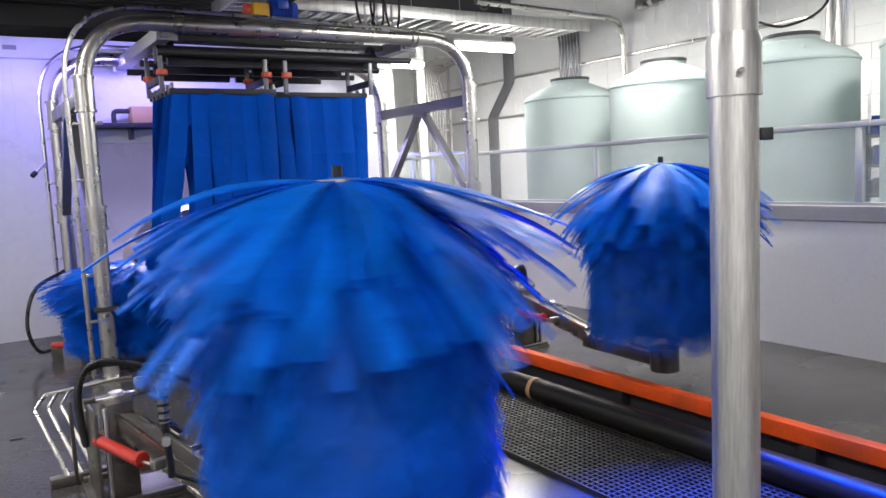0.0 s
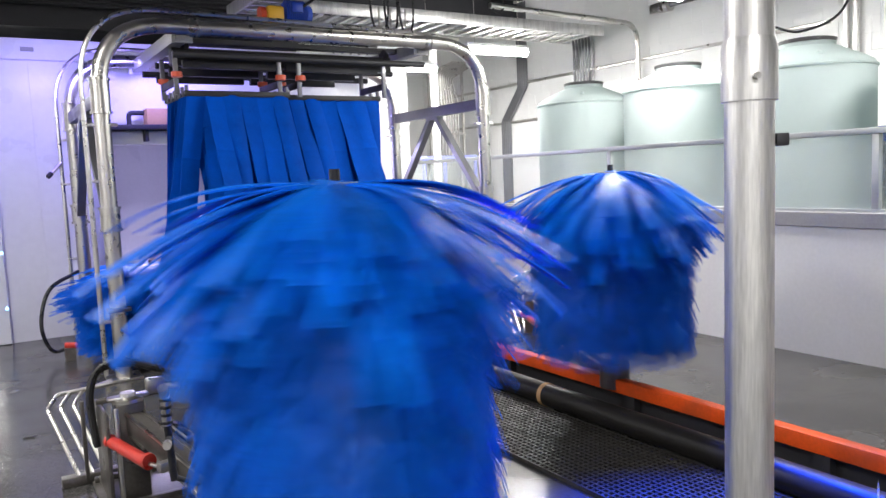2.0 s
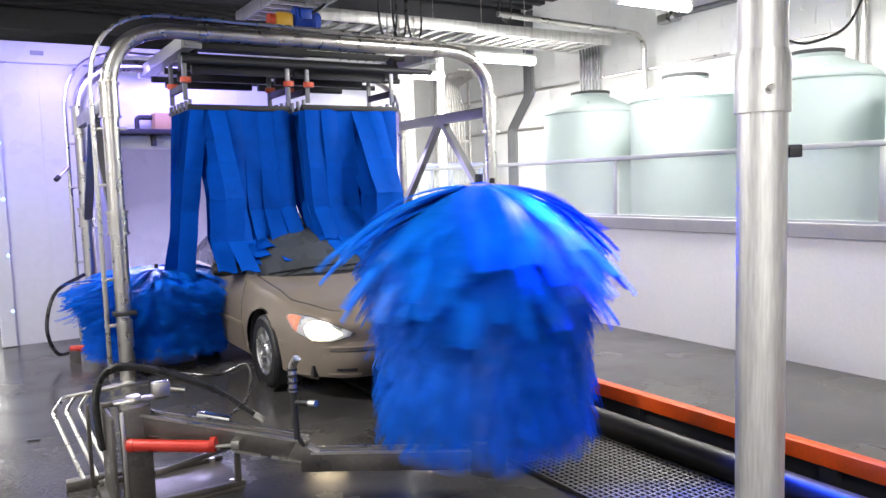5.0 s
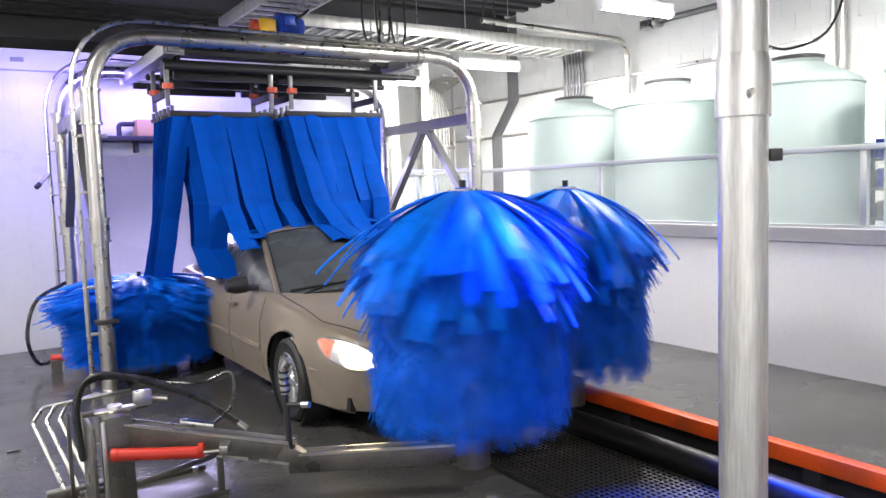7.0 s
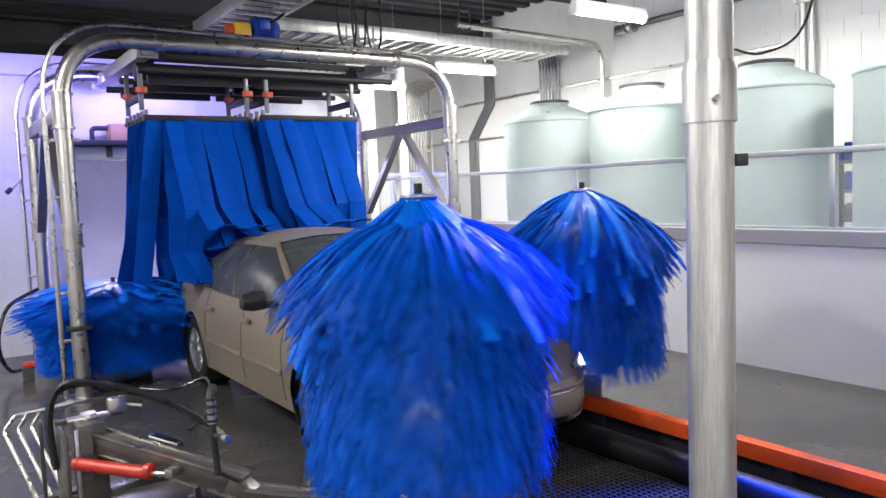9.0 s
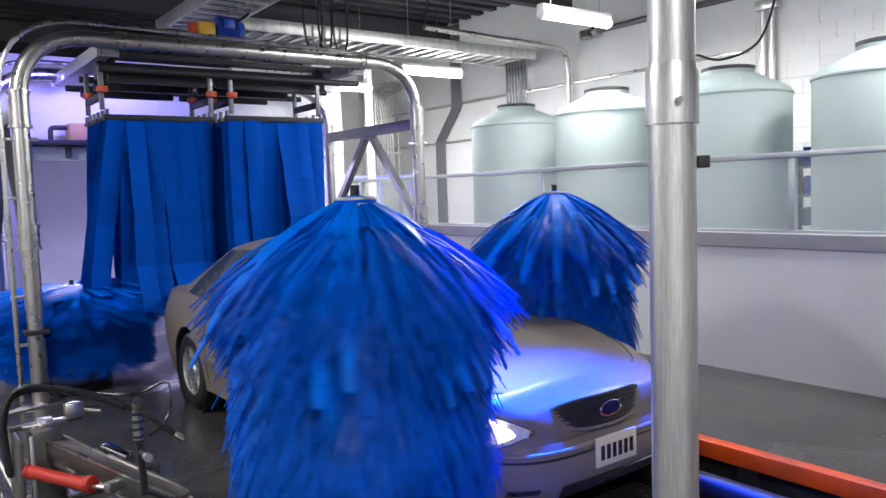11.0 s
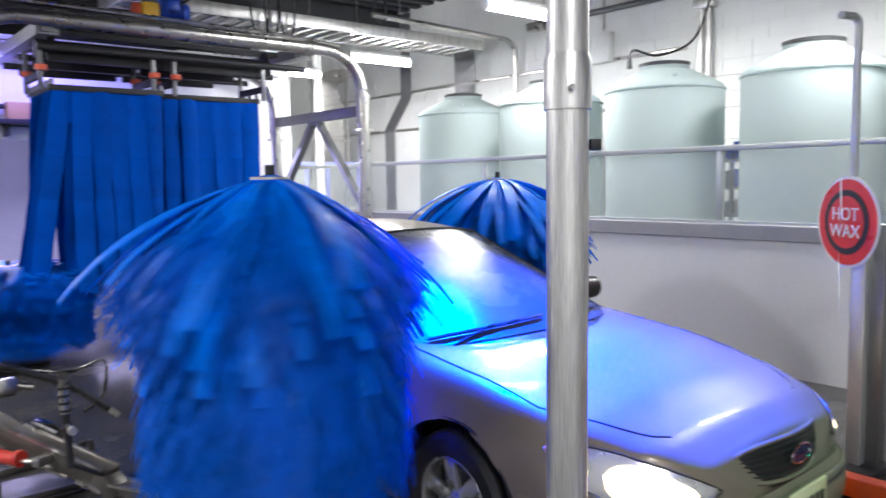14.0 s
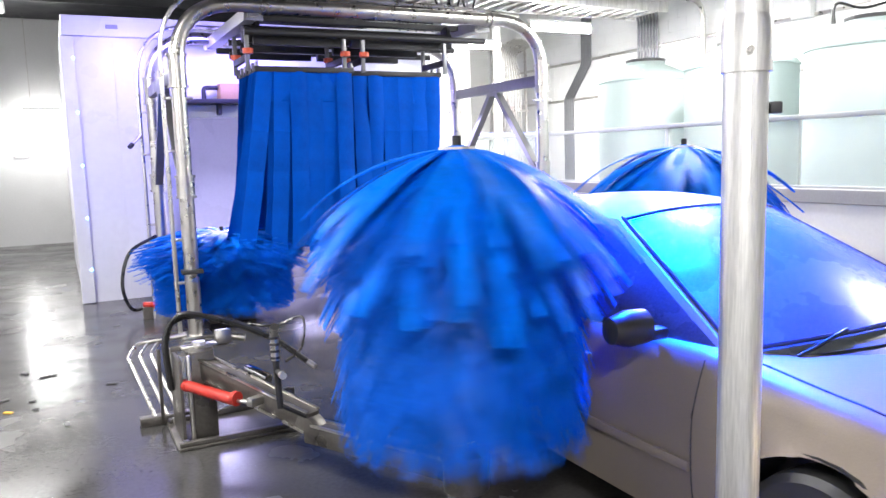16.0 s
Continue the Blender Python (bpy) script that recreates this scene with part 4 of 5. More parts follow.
for z in (2.55, 3.05):
    part("strut", box(B(), (8.88, 13.37, z), (0.85, 0.04, 0.045), bev=0.004), M_STEEL, cd)
for x in (8.5, 9.26):
    part("post", box(B(), (x, 13.38, 1.9), (0.04, 0.04, 3.8)), M_STEEL, cd)
for z in (2.72, 3.42):
    u = thing("wall_strut", "steel strut channel along the block wall", "strut", "wall struts")
    part("channel", box(B(), (9.95, 10.9, z), (0.05, 9.2, 0.045), bev=0.004), M_STEEL, u)
cp = thing("supply_pipe", "stainless supply pipe bending down the block wall", "pipe")
part("pipe", sweep(B(), fillet([(6.9, 9.1, 3.95), (9.86, 9.35, 3.95), (9.9, 9.36, 2.0)], 0.3, 8), 0.038, 12), M_STEEL, cp)
part("hook", sweep(B(), smooth_path([(6.98, 9.1, 4.3), (6.92, 9.1, 3.98), (7.02, 9.1, 3.86), (7.12, 9.1, 3.95), (7.1, 9.1, 4.2)], 5), 0.016, 6), M_DARK, cp)
cp = thing("wall_pipe", "dark pipe with a flange along the top of the block wall", "pipe")
part("pipe", cyl(B(), (9.88, 1.0, 4.12), (9.88, 8.7, 4.12), 0.045, 12), M_GREY, cp)
part("flange", cyl(B(), (9.88, 8.7, 4.12), (9.88, 8.78, 4.12), 0.10, 14), M_STEEL, cp)
part("valve", box(B(), (9.88, 8.95, 4.1), (0.14, 0.2, 0.14), bev=0.02), M_STEEL, cp)
cp = thing("drop_pipe", "galvanised pipes dropping beside the third tank", "pipe")
for i in range(2):
    part("pipe", cyl(B(), (9.9, 5.95 + 0.12 * i, 0.2), (9.9, 5.95 + 0.12 * i, 4.4), 0.04, 10), M_GALV, cp)
part("tee", box(B(), (9.88, 6.0, 3.92), (0.12, 0.3, 0.12), bev=0.02), M_GALV, cp)
hh = thing("hanging_hoses", "looped dark hoses hanging over the arch", "hoses")
for i, (x, w) in enumerate(((5.05, 0.12), (5.2, 0.09), (5.4, 0.1))):
    part("hose", sweep(B(), smooth_path([(x, 8.7, 4.9), (x - w, 8.68, 3.8), (x - w * 0.5, 8.66, 3.42), (x + w * 0.4, 8.66, 3.46), (x + w, 8.7, 3.8), (x + w * 0.6, 8.7, 4.9)], 8), 0.014, 6), M_HOSE, hh)
    part("rod", cyl(B(), (x + 0.02, 8.75, 3.42), (x + 0.02, 8.75, 3.72), 0.014, 8), M_STEEL, hh)
sf = thing("wall_shelf", "dark shelf board fixed over the opening", "shelf")
part("board", box(B(), (2.85, 10.95, 2.52), (1.1, 0.28, 0.06), bev=0.006), M_DARK, sf)
part("bracket", box(B(), (2.85, 10.98, 2.42), (0.04, 0.2, 0.14)), M_DARK, sf)
cx_ = thing("carton", "small brown cardboard carton on the shelf", "box")
part("carton", box(B(), (2.98, 10.93, 2.65), (0.26, 0.18, 0.2), rz=5, bev=0.004), M_CARTON, cx_)
pp = thing("bent_fitting", "dark elbow fitting on the shelf", "fitting")
part("elbow", sweep(B(), fillet([(2.66, 10.93, 2.552), (2.66, 10.93, 2.70), (2.84, 10.93, 2.70)], 0.05, 5), 0.03, 10), M_DARK, pp)
# far hall
for y, x, z, s in ((13.5, -1.85, 1.6, (0.25, 0.8, 1.2)), (15.2, -1.8, 1.9, (0.3, 0.6, 0.9))):
    e = thing("wall_cabinet", "white wall cabinet in the hazy far hall", "cabinet", "wall cabinets")
    part("body", box(B(), (x, y, z), s, bev=0.01), M_WALL, e)
    part("door", box(B(), (x + s[0] / 2 + 0.008, y, z), (0.016, s[1] - 0.06, s[2] - 0.06), bev=0.004), M_WALL, e)
    part("handle", box(B(), (x + s[0] / 2 + 0.025, y - s[1] * 0.35, z), (0.02, 0.02, 0.12)), M_GREY, e)
wl = thing("wall_lamp", "tall bright lamp on the far wall of the hall", "lamp")
part("backplate", box(B(), (0.23, 19.985, 2.52), (0.34, 0.03, 1.12), bev=0.006), M_WHITEPIPE, wl)
part("diffuser", box(B(), (0.23, 19.945, 2.52), (0.26, 0.05, 1.0), bev=0.015), M_TUBE, wl)
jb = thing("junction_box", "white junction box with a conduit on the block wall", "junction box")
part("box", box(B(), (9.90, 7.62, 3.6), (0.12, 0.30, 0.42), bev=0.01), M_WHITEPIPE, jb)
part("lid", box(B(), (9.833, 7.62, 3.6), (0.014, 0.27, 0.39), bev=0.004), M_WHITEPIPE, jb)
part("conduit", cyl(B(), (9.92, 7.62, 3.8), (9.92, 7.62, 4.95), 0.02, 8), M_STEEL, jb)
# leaves on the floor
rng = random.Random(9)
for i in range(16):
    lf = tagged(part("leaf", box(B(), (0, 0, 0.004), (rng.uniform(0.04, 0.09), 0.03, 0.008), bev=0.002), rng.choice((M_RUBBER, M_WOODISH, M_YELLOW)) if i < 5 else M_RUBBER), "small wet dead leaf on the floor", "leaf", "fallen leaves")
    lf.matrix_basis = pose(rng.uniform(0.35, 1.2), rng.uniform(3.6, 8.0), 0.001, 0, 0, rng.uniform(0, 180))


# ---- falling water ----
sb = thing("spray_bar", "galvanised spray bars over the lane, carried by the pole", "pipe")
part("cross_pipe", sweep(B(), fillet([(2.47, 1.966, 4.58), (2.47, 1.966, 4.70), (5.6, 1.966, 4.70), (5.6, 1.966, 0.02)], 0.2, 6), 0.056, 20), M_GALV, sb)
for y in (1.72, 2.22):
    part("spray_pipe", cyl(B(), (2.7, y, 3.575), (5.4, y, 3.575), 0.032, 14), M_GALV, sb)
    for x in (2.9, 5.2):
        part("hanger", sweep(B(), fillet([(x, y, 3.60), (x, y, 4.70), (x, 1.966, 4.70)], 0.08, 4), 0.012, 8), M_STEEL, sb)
DROPS = []
M_DROP = glassy("water_drop", (0.9, 0.93, 0.95), 0.55, 0.05)
rng = random.Random(4)
drop_mesh = mesh_of("water_drop", lathe(B(), [(0.0005, 0.05), (0.004, 0.03), (0.0055, -0.02), (0.004, -0.045), (0.0005, -0.052)], 8), M_DROP)
for k in range(44):
    late = k >= 30
    d = tagged(new("water_drop", drop_mesh), "clear falling water drop", "water drop", "falling drops")
    x, y = (3.7 + rng.uniform(-0.16, 0.18), 1.72 + rng.uniform(-0.015, 0.015)) if late else (3.5 + rng.uniform(-0.18, 0.16), 2.22 + rng.uniform(-0.015, 0.015))
    t0 = rng.uniform(12.9, 13.9) if late else rng.uniform(-0.3, 1.9)
    DROPS.append((d, x, y, t0))


# ---- the car ----
def lerp_table(tab, u):
    for (a, va), (b, vb) in zip(tab, tab[1:]):
        if u <= b:
            k = max(0, (u - a) / (b - a))
            k = k * k * (3 - 2 * k) * 0.35 + k * 0.65
            return va + (vb - va) * k
    return tab[-1][1]


W_TAB = [(0, 0.42), (0.05, 0.58), (0.12, 0.67), (0.25, 0.76), (0.45, 0.84), (0.8, 0.90), (1.3, 0.925), (3.4, 0.925), (4.2, 0.90), (4.7, 0.83), (4.92, 0.72), (5.0, 0.55)]
H_TAB = [(0, 0.58), (0.05, 0.69), (0.20, 0.765), (0.5, 0.835), (1.0, 0.92), (1.6, 0.985), (2.5, 0.97), (4.0, 1.00), (4.3, 1.02), (4.75, 1.00), (4.93, 0.93), (5.0, 0.75)]
S_TAB = [(0, 0.54), (0.05, 0.64), (0.20, 0.705), (0.5, 0.765), (1.0, 0.85), (1.6, 0.915), (2.5, 0.93), (4.0, 0.95), (4.3, 0.955), (4.75, 0.92), (4.93, 0.85), (5.0, 0.70)]
AX_F, AX_R, WR = 1.05, 3.81, 0.325


def section(u):
    """Half outline of the body at u metres from the nose, from the sill up to the middle of the bonnet."""
    w, h, s = lerp_table(W_TAB, u), lerp_table(H_TAB, u), lerp_table(S_TAB, u)
    b = 0.20 + (0.05 if u < 0.3 or u > 4.6 else 0)
    pts = [(w - 0.10, b - 0.02), (w - 0.035, b + 0.02)]
    for k in range(1, 11):
        t = k / 10
        z = b + 0.02 + (s - b - 0.02) * t
        bul = math.sin(math.pi * min(1, t * 0.92 + 0.04)) ** 0.7
        pts.append((w - 0.055 + 0.055 * bul - 0.03 * max(0, t - 0.7) / 0.3, z))
    x0 = pts[-1][0]
    for k in range(1, 11):
        a = k / 10 * math.pi / 2
        pts.append((x0 * (1 - k / 10) if k > 3 else x0 - (0.02, 0.06, 0.13)[k - 1] * x0 / 0.9, s + (h - s) * math.sin(a) ** 0.75))
    return pts


def car_body():
    bm = B()
    us = sorted(set([round(i * 0.04, 3) for i in range(126)] + [0.02, 0.06, 0.10, 4.98]))
    for side in (-1, 1):
        grid = [[bm.verts.new((side * x, u, z)) for x, z in section(u)] for u in us]
        for a, b in zip(grid, grid[1:]):
            for k in range(len(a) - 1):
                bm.faces.new((a[k], a[k + 1], b[k + 1], b[k]))
        for g in (grid[0], grid[-1]):
            cc = bm.verts.new((0, g[0].co.y, 0.28))
            for k in range(len(g) - 1):
                bm.faces.new((g[k], g[k + 1], cc))
    bmesh.ops.remove_doubles(bm, verts=bm.verts, dist=0.002)
    R = 0.385
    dead = []
    for fc in bm.faces:
        c = fc.calc_center_median()
        if abs(c.x) > 0.5 and c.z < 0.72 and any(math.hypot(c.y - ax, c.z - 0.32) < R for ax in (AX_F, AX_R)):
            dead.append(fc)
        elif 1.62 < c.y < 4.1 and c.z > 0.955 and abs(c.x) < 0.7:
            dead.append(fc)
    bmesh.ops.delete(bm, geom=dead, context="FACES")
    for v in bm.verts:
        if v.is_boundary and abs(v.co.x) > 0.4 and v.co.z < 0.78:
            for ax in (AX_F, AX_R):
                d = math.hypot(v.co.y - ax, v.co.z - 0.32)
                if abs(d - R) < 0.06 and v.co.z > 0.21:
                    k = R / d
                    v.co.y, v.co.z = ax + (v.co.y - ax) * k, 0.32 + (v.co.z - 0.32) * k
                    v.co.x += 0.012 if v.co.x > 0 else -0.012
    return bm


def side_x(u, z):
    """Half width of the body at u from the nose and height z."""
    pts = section(u)
    for (xa, za), (xb, zb) in zip(pts, pts[1:]):
        if za <= z <= zb:
            return xa + (xb - xa) * (z - za) / max(1e-6, zb - za)
    return pts[-1][0]


def patch(f, nu, nv, thick=0.0):
    bm = B()
    g = [[bm.verts.new(f(i / nu, j / nv)) for j in range(nv + 1)] for i in range(nu + 1)]
    for a, b in zip(g, g[1:]):
        for k in range(nv):
            bm.faces.new((a[k], a[k + 1], b[k + 1], b[k]))
    if thick:
        bmesh.ops.recalc_face_normals(bm, faces=bm.faces)
        bm.normal_update()
        ex = bmesh.ops.extrude_face_region(bm, geom=bm.faces[:])
        for v in ex["geom"]:
            if isinstance(v, bmesh.types.BMVert):
                v.co -= v.normal * thick
    return bm


def belt(p):
    """Belt line and roof edge of the glass house at p from front to rear (half width side)."""
    u = 1.50 + 2.82 * p
    return Vector((0.835 - 0.06 * abs(2 * p - 1) ** 2.5, u, 0.915 + 0.045 * p))


def roof_edge(p):
    u = 2.46 + 1.16 * p
    return Vector((0.585 - 0.05 * abs(2 * p - 1) ** 3, u, 1.375 + 0.035 * math.sin(math.pi * (0.1 + 0.85 * p)) - 0.02 * p))


def flank(p, v, out=0.0):
    a, b = belt(p), roof_edge(p)
    q = a.lerp(b, v)
    q.x += 0.045 * math.sin(math.pi * v) * math.sin(math.pi * min(1, max(0, p))) ** 0.5 + out
    return q


def make_car():
    c = thing("car", "wet gold-beige four-door saloon with lit headlights", "car")
    part("body", car_body(), M_PAINT, c)
    part("underbody", box(B(), (0, 2.5, 0.27), (1.5, 4.5, 0.10)), M_CARBLACK, c)
    for s in (-1, 1):
        sd = lambda p, v, o=0.0: (lambda q: Vector((s * q.x, q.y, q.z)))(flank(p, v, o))
        part("door_frame", patch(lambda i, j: sd(i, j), 30, 10, 0.03), M_PAINT, c)
        for p0, p1, nm in ((0.012, 0.45, "front_window"), (0.47, 0.82, "rear_window"), (0.83, 0.91, "quarter_window")):
            part(nm, patch(lambda i, j: sd(p0 + (p1 - p0) * i + (0.02 * j if p0 < 0.1 else 0), 0.03 + 0.90 * j, 0.006), 10, 8, 0.004), M_CARGLASS, c)
        part("window_seal", patch(lambda i, j: sd(0.07 + 0.84 * i, -0.015 + 0.05 * j, 0.008), 24, 1, 0.006), M_CARBLACK, c)
        part("side_moulding", box(B(), (s * 0.932, 1.98, 0.50), (0.018, 0.80, 0.045), bev=0.008), M_PAINT, c)
        part("side_moulding", box(B(), (s * 0.932, 2.88, 0.50), (0.018, 0.90, 0.045), bev=0.008), M_PAINT, c)
        for u, h in ((1.58, 0.60), (2.42, 0.62), (3.36, 0.55)):
            part("door_gap", sweep(B(), [(s * (x + 0.0005), u, z) for x, z in section(u)[2:12]], 0.0035, 5), M_CARBLACK, c)
        for u in (2.28, 3.20):
            hd = part("door_handle", box(B(), (s * 0.925, u, 0.80), (0.03, 0.17, 0.035), bev=0.012), M_PAINT, c)
        mr = part("mirror", lathe(B(), [(0.001, -0.10), (0.06, -0.09), (0.085, -0.02), (0.08, 0.06), (0.001, 0.075)], 20), M_CARBLACK, c)
        mr.matrix_basis = pose(s * 1.0, 1.84, 1.01, 0, 90, 0) @ Matrix.Diagonal((0.9, 0.85, 1.15, 1))
        part("mirror_arm", box(B(), (s * 0.90, 1.83, 0.975), (0.14, 0.07, 0.05), bev=0.015), M_CARBLACK, mr).matrix_parent_inverse = mr.matrix_basis.inverted()
        # headlamp
        def lamp(i, j, o=0.0):
            u = 0.03 + 0.54 * i
            w, sh_ = lerp_table(W_TAB, u), lerp_table(S_TAB, u)
            k = 1 - (1 - min(1, i / 0.42)) ** 2.2 if i < 0.42 else 1 - ((i - 0.42) / 0.58) ** 1.7
            hgt = 0.006 + 0.165 * max(0.0, k) ** 0.62
            mid = 0.582 + 0.118 * i ** 1.3
            z = mid + hgt * (j - 0.5)
            return Vector((s * (side_x(u, z) + 0.004 + 0.008 * math.sin(math.pi * j) + o), u - 0.006, z))
        def lit(i, j):
            e = 0.46 * max(0.0, 1 - (2 * i - 1) ** 2) ** 0.5
            return lamp(0.05 + 0.50 * i, 0.5 + e * (2 * j - 1) * 0.92, 0.010)
        part("reflector", patch(lambda i, j: lamp(0.01 + 0.98 * i, 0.03 + 0.94 * j, 0.003), 18, 8, 0.004), M_RIM, c)
        part("lamp_gap", sweep(B(), [lamp(k / 16, 0.0, 0.004) for k in range(17)] + [lamp(1 - k / 16, 1.0, 0.004) for k in range(1, 17)] + [lamp(0, 0, 0.004)], 0.004, 5), M_CARBLACK, c)
        hl = part("headlight", patch(lambda i, j: lamp(i, j, 0.016), 18, 8, 0.003), M_LENS, c, "clear headlight lens")
        part("bulb_reflector", patch(lit, 18, 8, 0.004), M_HEAD, hl, "lit warm white headlight")
        part("turn_lens", patch(lambda i, j: lamp(0.68 + i * 0.31, 0.06 + 0.88 * j, 0.010), 8, 6, 0.004), M_AMBER, hl, "amber corner lens")
        part("tail_light", box(B(), (s * 0.60, 4.945, 0.80), (0.20, 0.10, 0.14), bev=0.03), M_RED, c)
    # windscreen and rear glass
    def screen(i, j, o=0.0):
        t = 2 * i - 1
        a0, b0 = belt(0), roof_edge(0)
        a = Vector((a0.x * t, a0.y - 0.26 * (1 - t * t), a0.z + 0.05 * (1 - t * t)))
        b = Vector((b0.x * t, b0.y - 0.08 * (1 - t * t), b0.z + 0.05 * (1 - abs(t) ** 2.6)))
        q = a.lerp(b, j)
        q.z += 0.03 * math.sin(math.pi * j) * (1 - t * t) + o
        return q
    def back(i, j, o=0.0):
        t = 2 * i - 1
        a0, b0 = belt(1), roof_edge(1)
        a = Vector((a0.x * t, a0.y + 0.16 * (1 - t * t), a0.z + 0.05 * (1 - t * t)))
        b = Vector((b0.x * t, b0.y + 0.06 * (1 - t * t), b0.z + 0.05 * (1 - abs(t) ** 2.6)))
        q = a.lerp(b, j)
        q.z += 0.03 * math.sin(math.pi * j) * (1 - t * t) + o
        return q
    part("windscreen_frame", patch(lambda i, j: screen(i, j), 20, 8, 0.02), M_PAINT, c)
    part("windscreen", patch(lambda i, j: screen(0.018 + 0.964 * i, -0.01 + 0.98 * j, 0.006), 20, 8, 0.004), M_CARGLASS, c)
    for e in (0.016, 0.984):
        part("screen_seal", sweep(B(), [screen(e, k / 10, 0.006) for k in range(11)], 0.009, 6), M_CARBLACK, c)
    part("screen_seal", sweep(B(), [screen(0.016 + 0.968 * k / 16, 0.975, 0.008) for k in range(17)], 0.008, 6), M_CARBLACK, c)
    part("back_frame", patch(lambda i, j: back(i, j), 20, 8, 0.02), M_PAINT, c)
    part("rear_glass", patch(lambda i, j: back(0.06 + 0.88 * i, 0.04 + 0.9 * j, 0.006), 20, 8, 0.004), M_CARGLASS, c)
    def roof(i, j):
        e = roof_edge(j)
        t = 2 * i - 1
        f0, f1 = screen(i, 1.0), back(i, 1.0)
        y = f0.y + (f1.y - f0.y) * j
        return Vector((e.x * t, y, e.z + (0.05 + 0.03 * math.sin(math.pi * j)) * (1 - abs(t) ** 2.6)))
    part("roof", patch(roof, 24, 16, 0.015), M_PAINT, c)
    part("cowl", patch(lambda i, j: screen(0.02 + 0.96 * i, 0.0) + Vector((0, -0.09 + 0.11 * j, -0.035 + 0.038 * j)), 20, 2, 0.012), M_CARBLACK, c)
    for p0, p1 in ((0.06, 0.48), (0.50, 0.90)):
        wp = part("wiper", sweep(B(), [screen(p0 + (p1 - p0) * k / 12, 0.03 + 0.03 * k / 12, 0.022) for k in range(13)], 0.010, 6), M_CARBLACK, c)
        part("wiper_arm", sweep(B(), [screen(p0 + 0.06, -0.02, 0.01), screen(p0 + (p1 - p0) * 0.5, 0.045, 0.034)], 0.008, 6), M_CARBLACK, wp)
    # bonnet seams
    for s in (-1, 1):
        pts = [(s * (0.50 + 0.26 * min(1, (u - 0.22) / 0.45) ** 0.6), u, lerp_table(S_TAB, u) + (lerp_table(H_TAB, u) - lerp_table(S_TAB, u)) * 0.62) for u in [0.22 + 0.04 * k for k in range(34)]]
        pts = [(x, u, dict_z(u, abs(x))) for x, u, z in pts]
        part("bonnet_seam", sweep(B(), pts, 0.005, 6), M_CARBLACK, c)
    # grille, badge, bumper, plate
    def gr(i, j, o=0.0):
        t = 2 * i - 1
        half = 0.004 + 0.080 * max(0.0, 1 - abs(t) ** 3) ** 0.5
        return Vector((0.36 * t, -0.012 + 0.09 * t * t - o - 0.012 * (1 - j), 0.625 + half * (2 * j - 1)))
    gl = part("grille", patch(lambda i, j: gr(i, j, 0.01), 20, 6, 0.02), M_CARBLACK, c, "black oval grille")
    rim_pts = [gr(k / 24, 1.0, 0.012) for k in range(25)] + [gr(1 - k / 24, 0.0, 0.012) for k in range(1, 25)]
    part("grille_surround", sweep(B(), rim_pts, 0.009, 6), M_PAINT, c)
    for k in range(1, 6):
        part("grille_bar", sweep(B(), [gr(0.06 + 0.88 * q / 16, k / 6, 0.016) for q in range(17)], 0.004, 5), M_DARK, gl)
    bd = part("badge", lathe(B(), [(0.001, -0.006), (0.055, -0.006), (0.06, 0.0), (0.055, 0.006), (0.001, 0.008)], 24), M_BADGE, gl)
    bd.matrix_basis = pose(0, -0.045, 0.63, 90, 0, 0) @ Matrix.Diagonal((1.25, 0.6, 1, 1))
    br_ = part("badge_ring", sweep(B(), [(0.078 * math.cos(a), -0.05, 0.63 + 0.038 * math.sin(a)) for a in [k * math.tau / 28 for k in range(29)]], 0.004, 6), M_CHROME, gl)
    def bump(i, j, o=0.0):
        t = 2 * i - 1
        return Vector((0.90 * t * (1 - 0.03 * t * t), -0.075 + 0.73 * abs(t) ** 4.7 + 0.055 * (2 * j - 1.1) ** 2 - o, 0.225 + 0.295 * j))
    part("bumper", patch(lambda i, j: bump(i, j), 36, 8, 0.03), M_PAINT, c)
    part("bumper_strip", sweep(B(), [bump(k / 30, 0.86, 0.003) for k in range(31)], 0.014, 8), M_PAINT, c)
    part("bumper_groove", sweep(B(), [bump(k / 30, 0.76, -0.001) for k in range(31)], 0.007, 6), M_CARBLACK, c)
    part("air_intake", patch(lambda i, j: bump(0.30 + 0.40 * i, 0.06 + 0.22 * j, 0.004), 14, 3, 0.01), M_CARBLACK, c)
    for s in (0.19, 0.81):
        part("lower_slot", patch(lambda i, j: bump(s - 0.04 + 0.08 * i, 0.20 + 0.09 * j, 0.003), 8, 3, 0.003), M_CARBLACK, c)
        part("slot_lip", sweep(B(), [bump(s - 0.065 + 0.13 * k / 10, 0.11, 0.006) for k in range(11)], 0.008, 6), M_PAINT, c)
    pl = part("number_plate", box(B(), (0, -0.082, 0.43), (0.31, 0.012, 0.155), bev=0.004), M_PLATE, c, "pale yellow plate with dark bars")
    for k in range(6):
        part("bar", box(B(), (-0.11 + 0.044 * k, -0.090, 0.425), (0.024, 0.006, 0.075)), M_CARBLACK, pl)
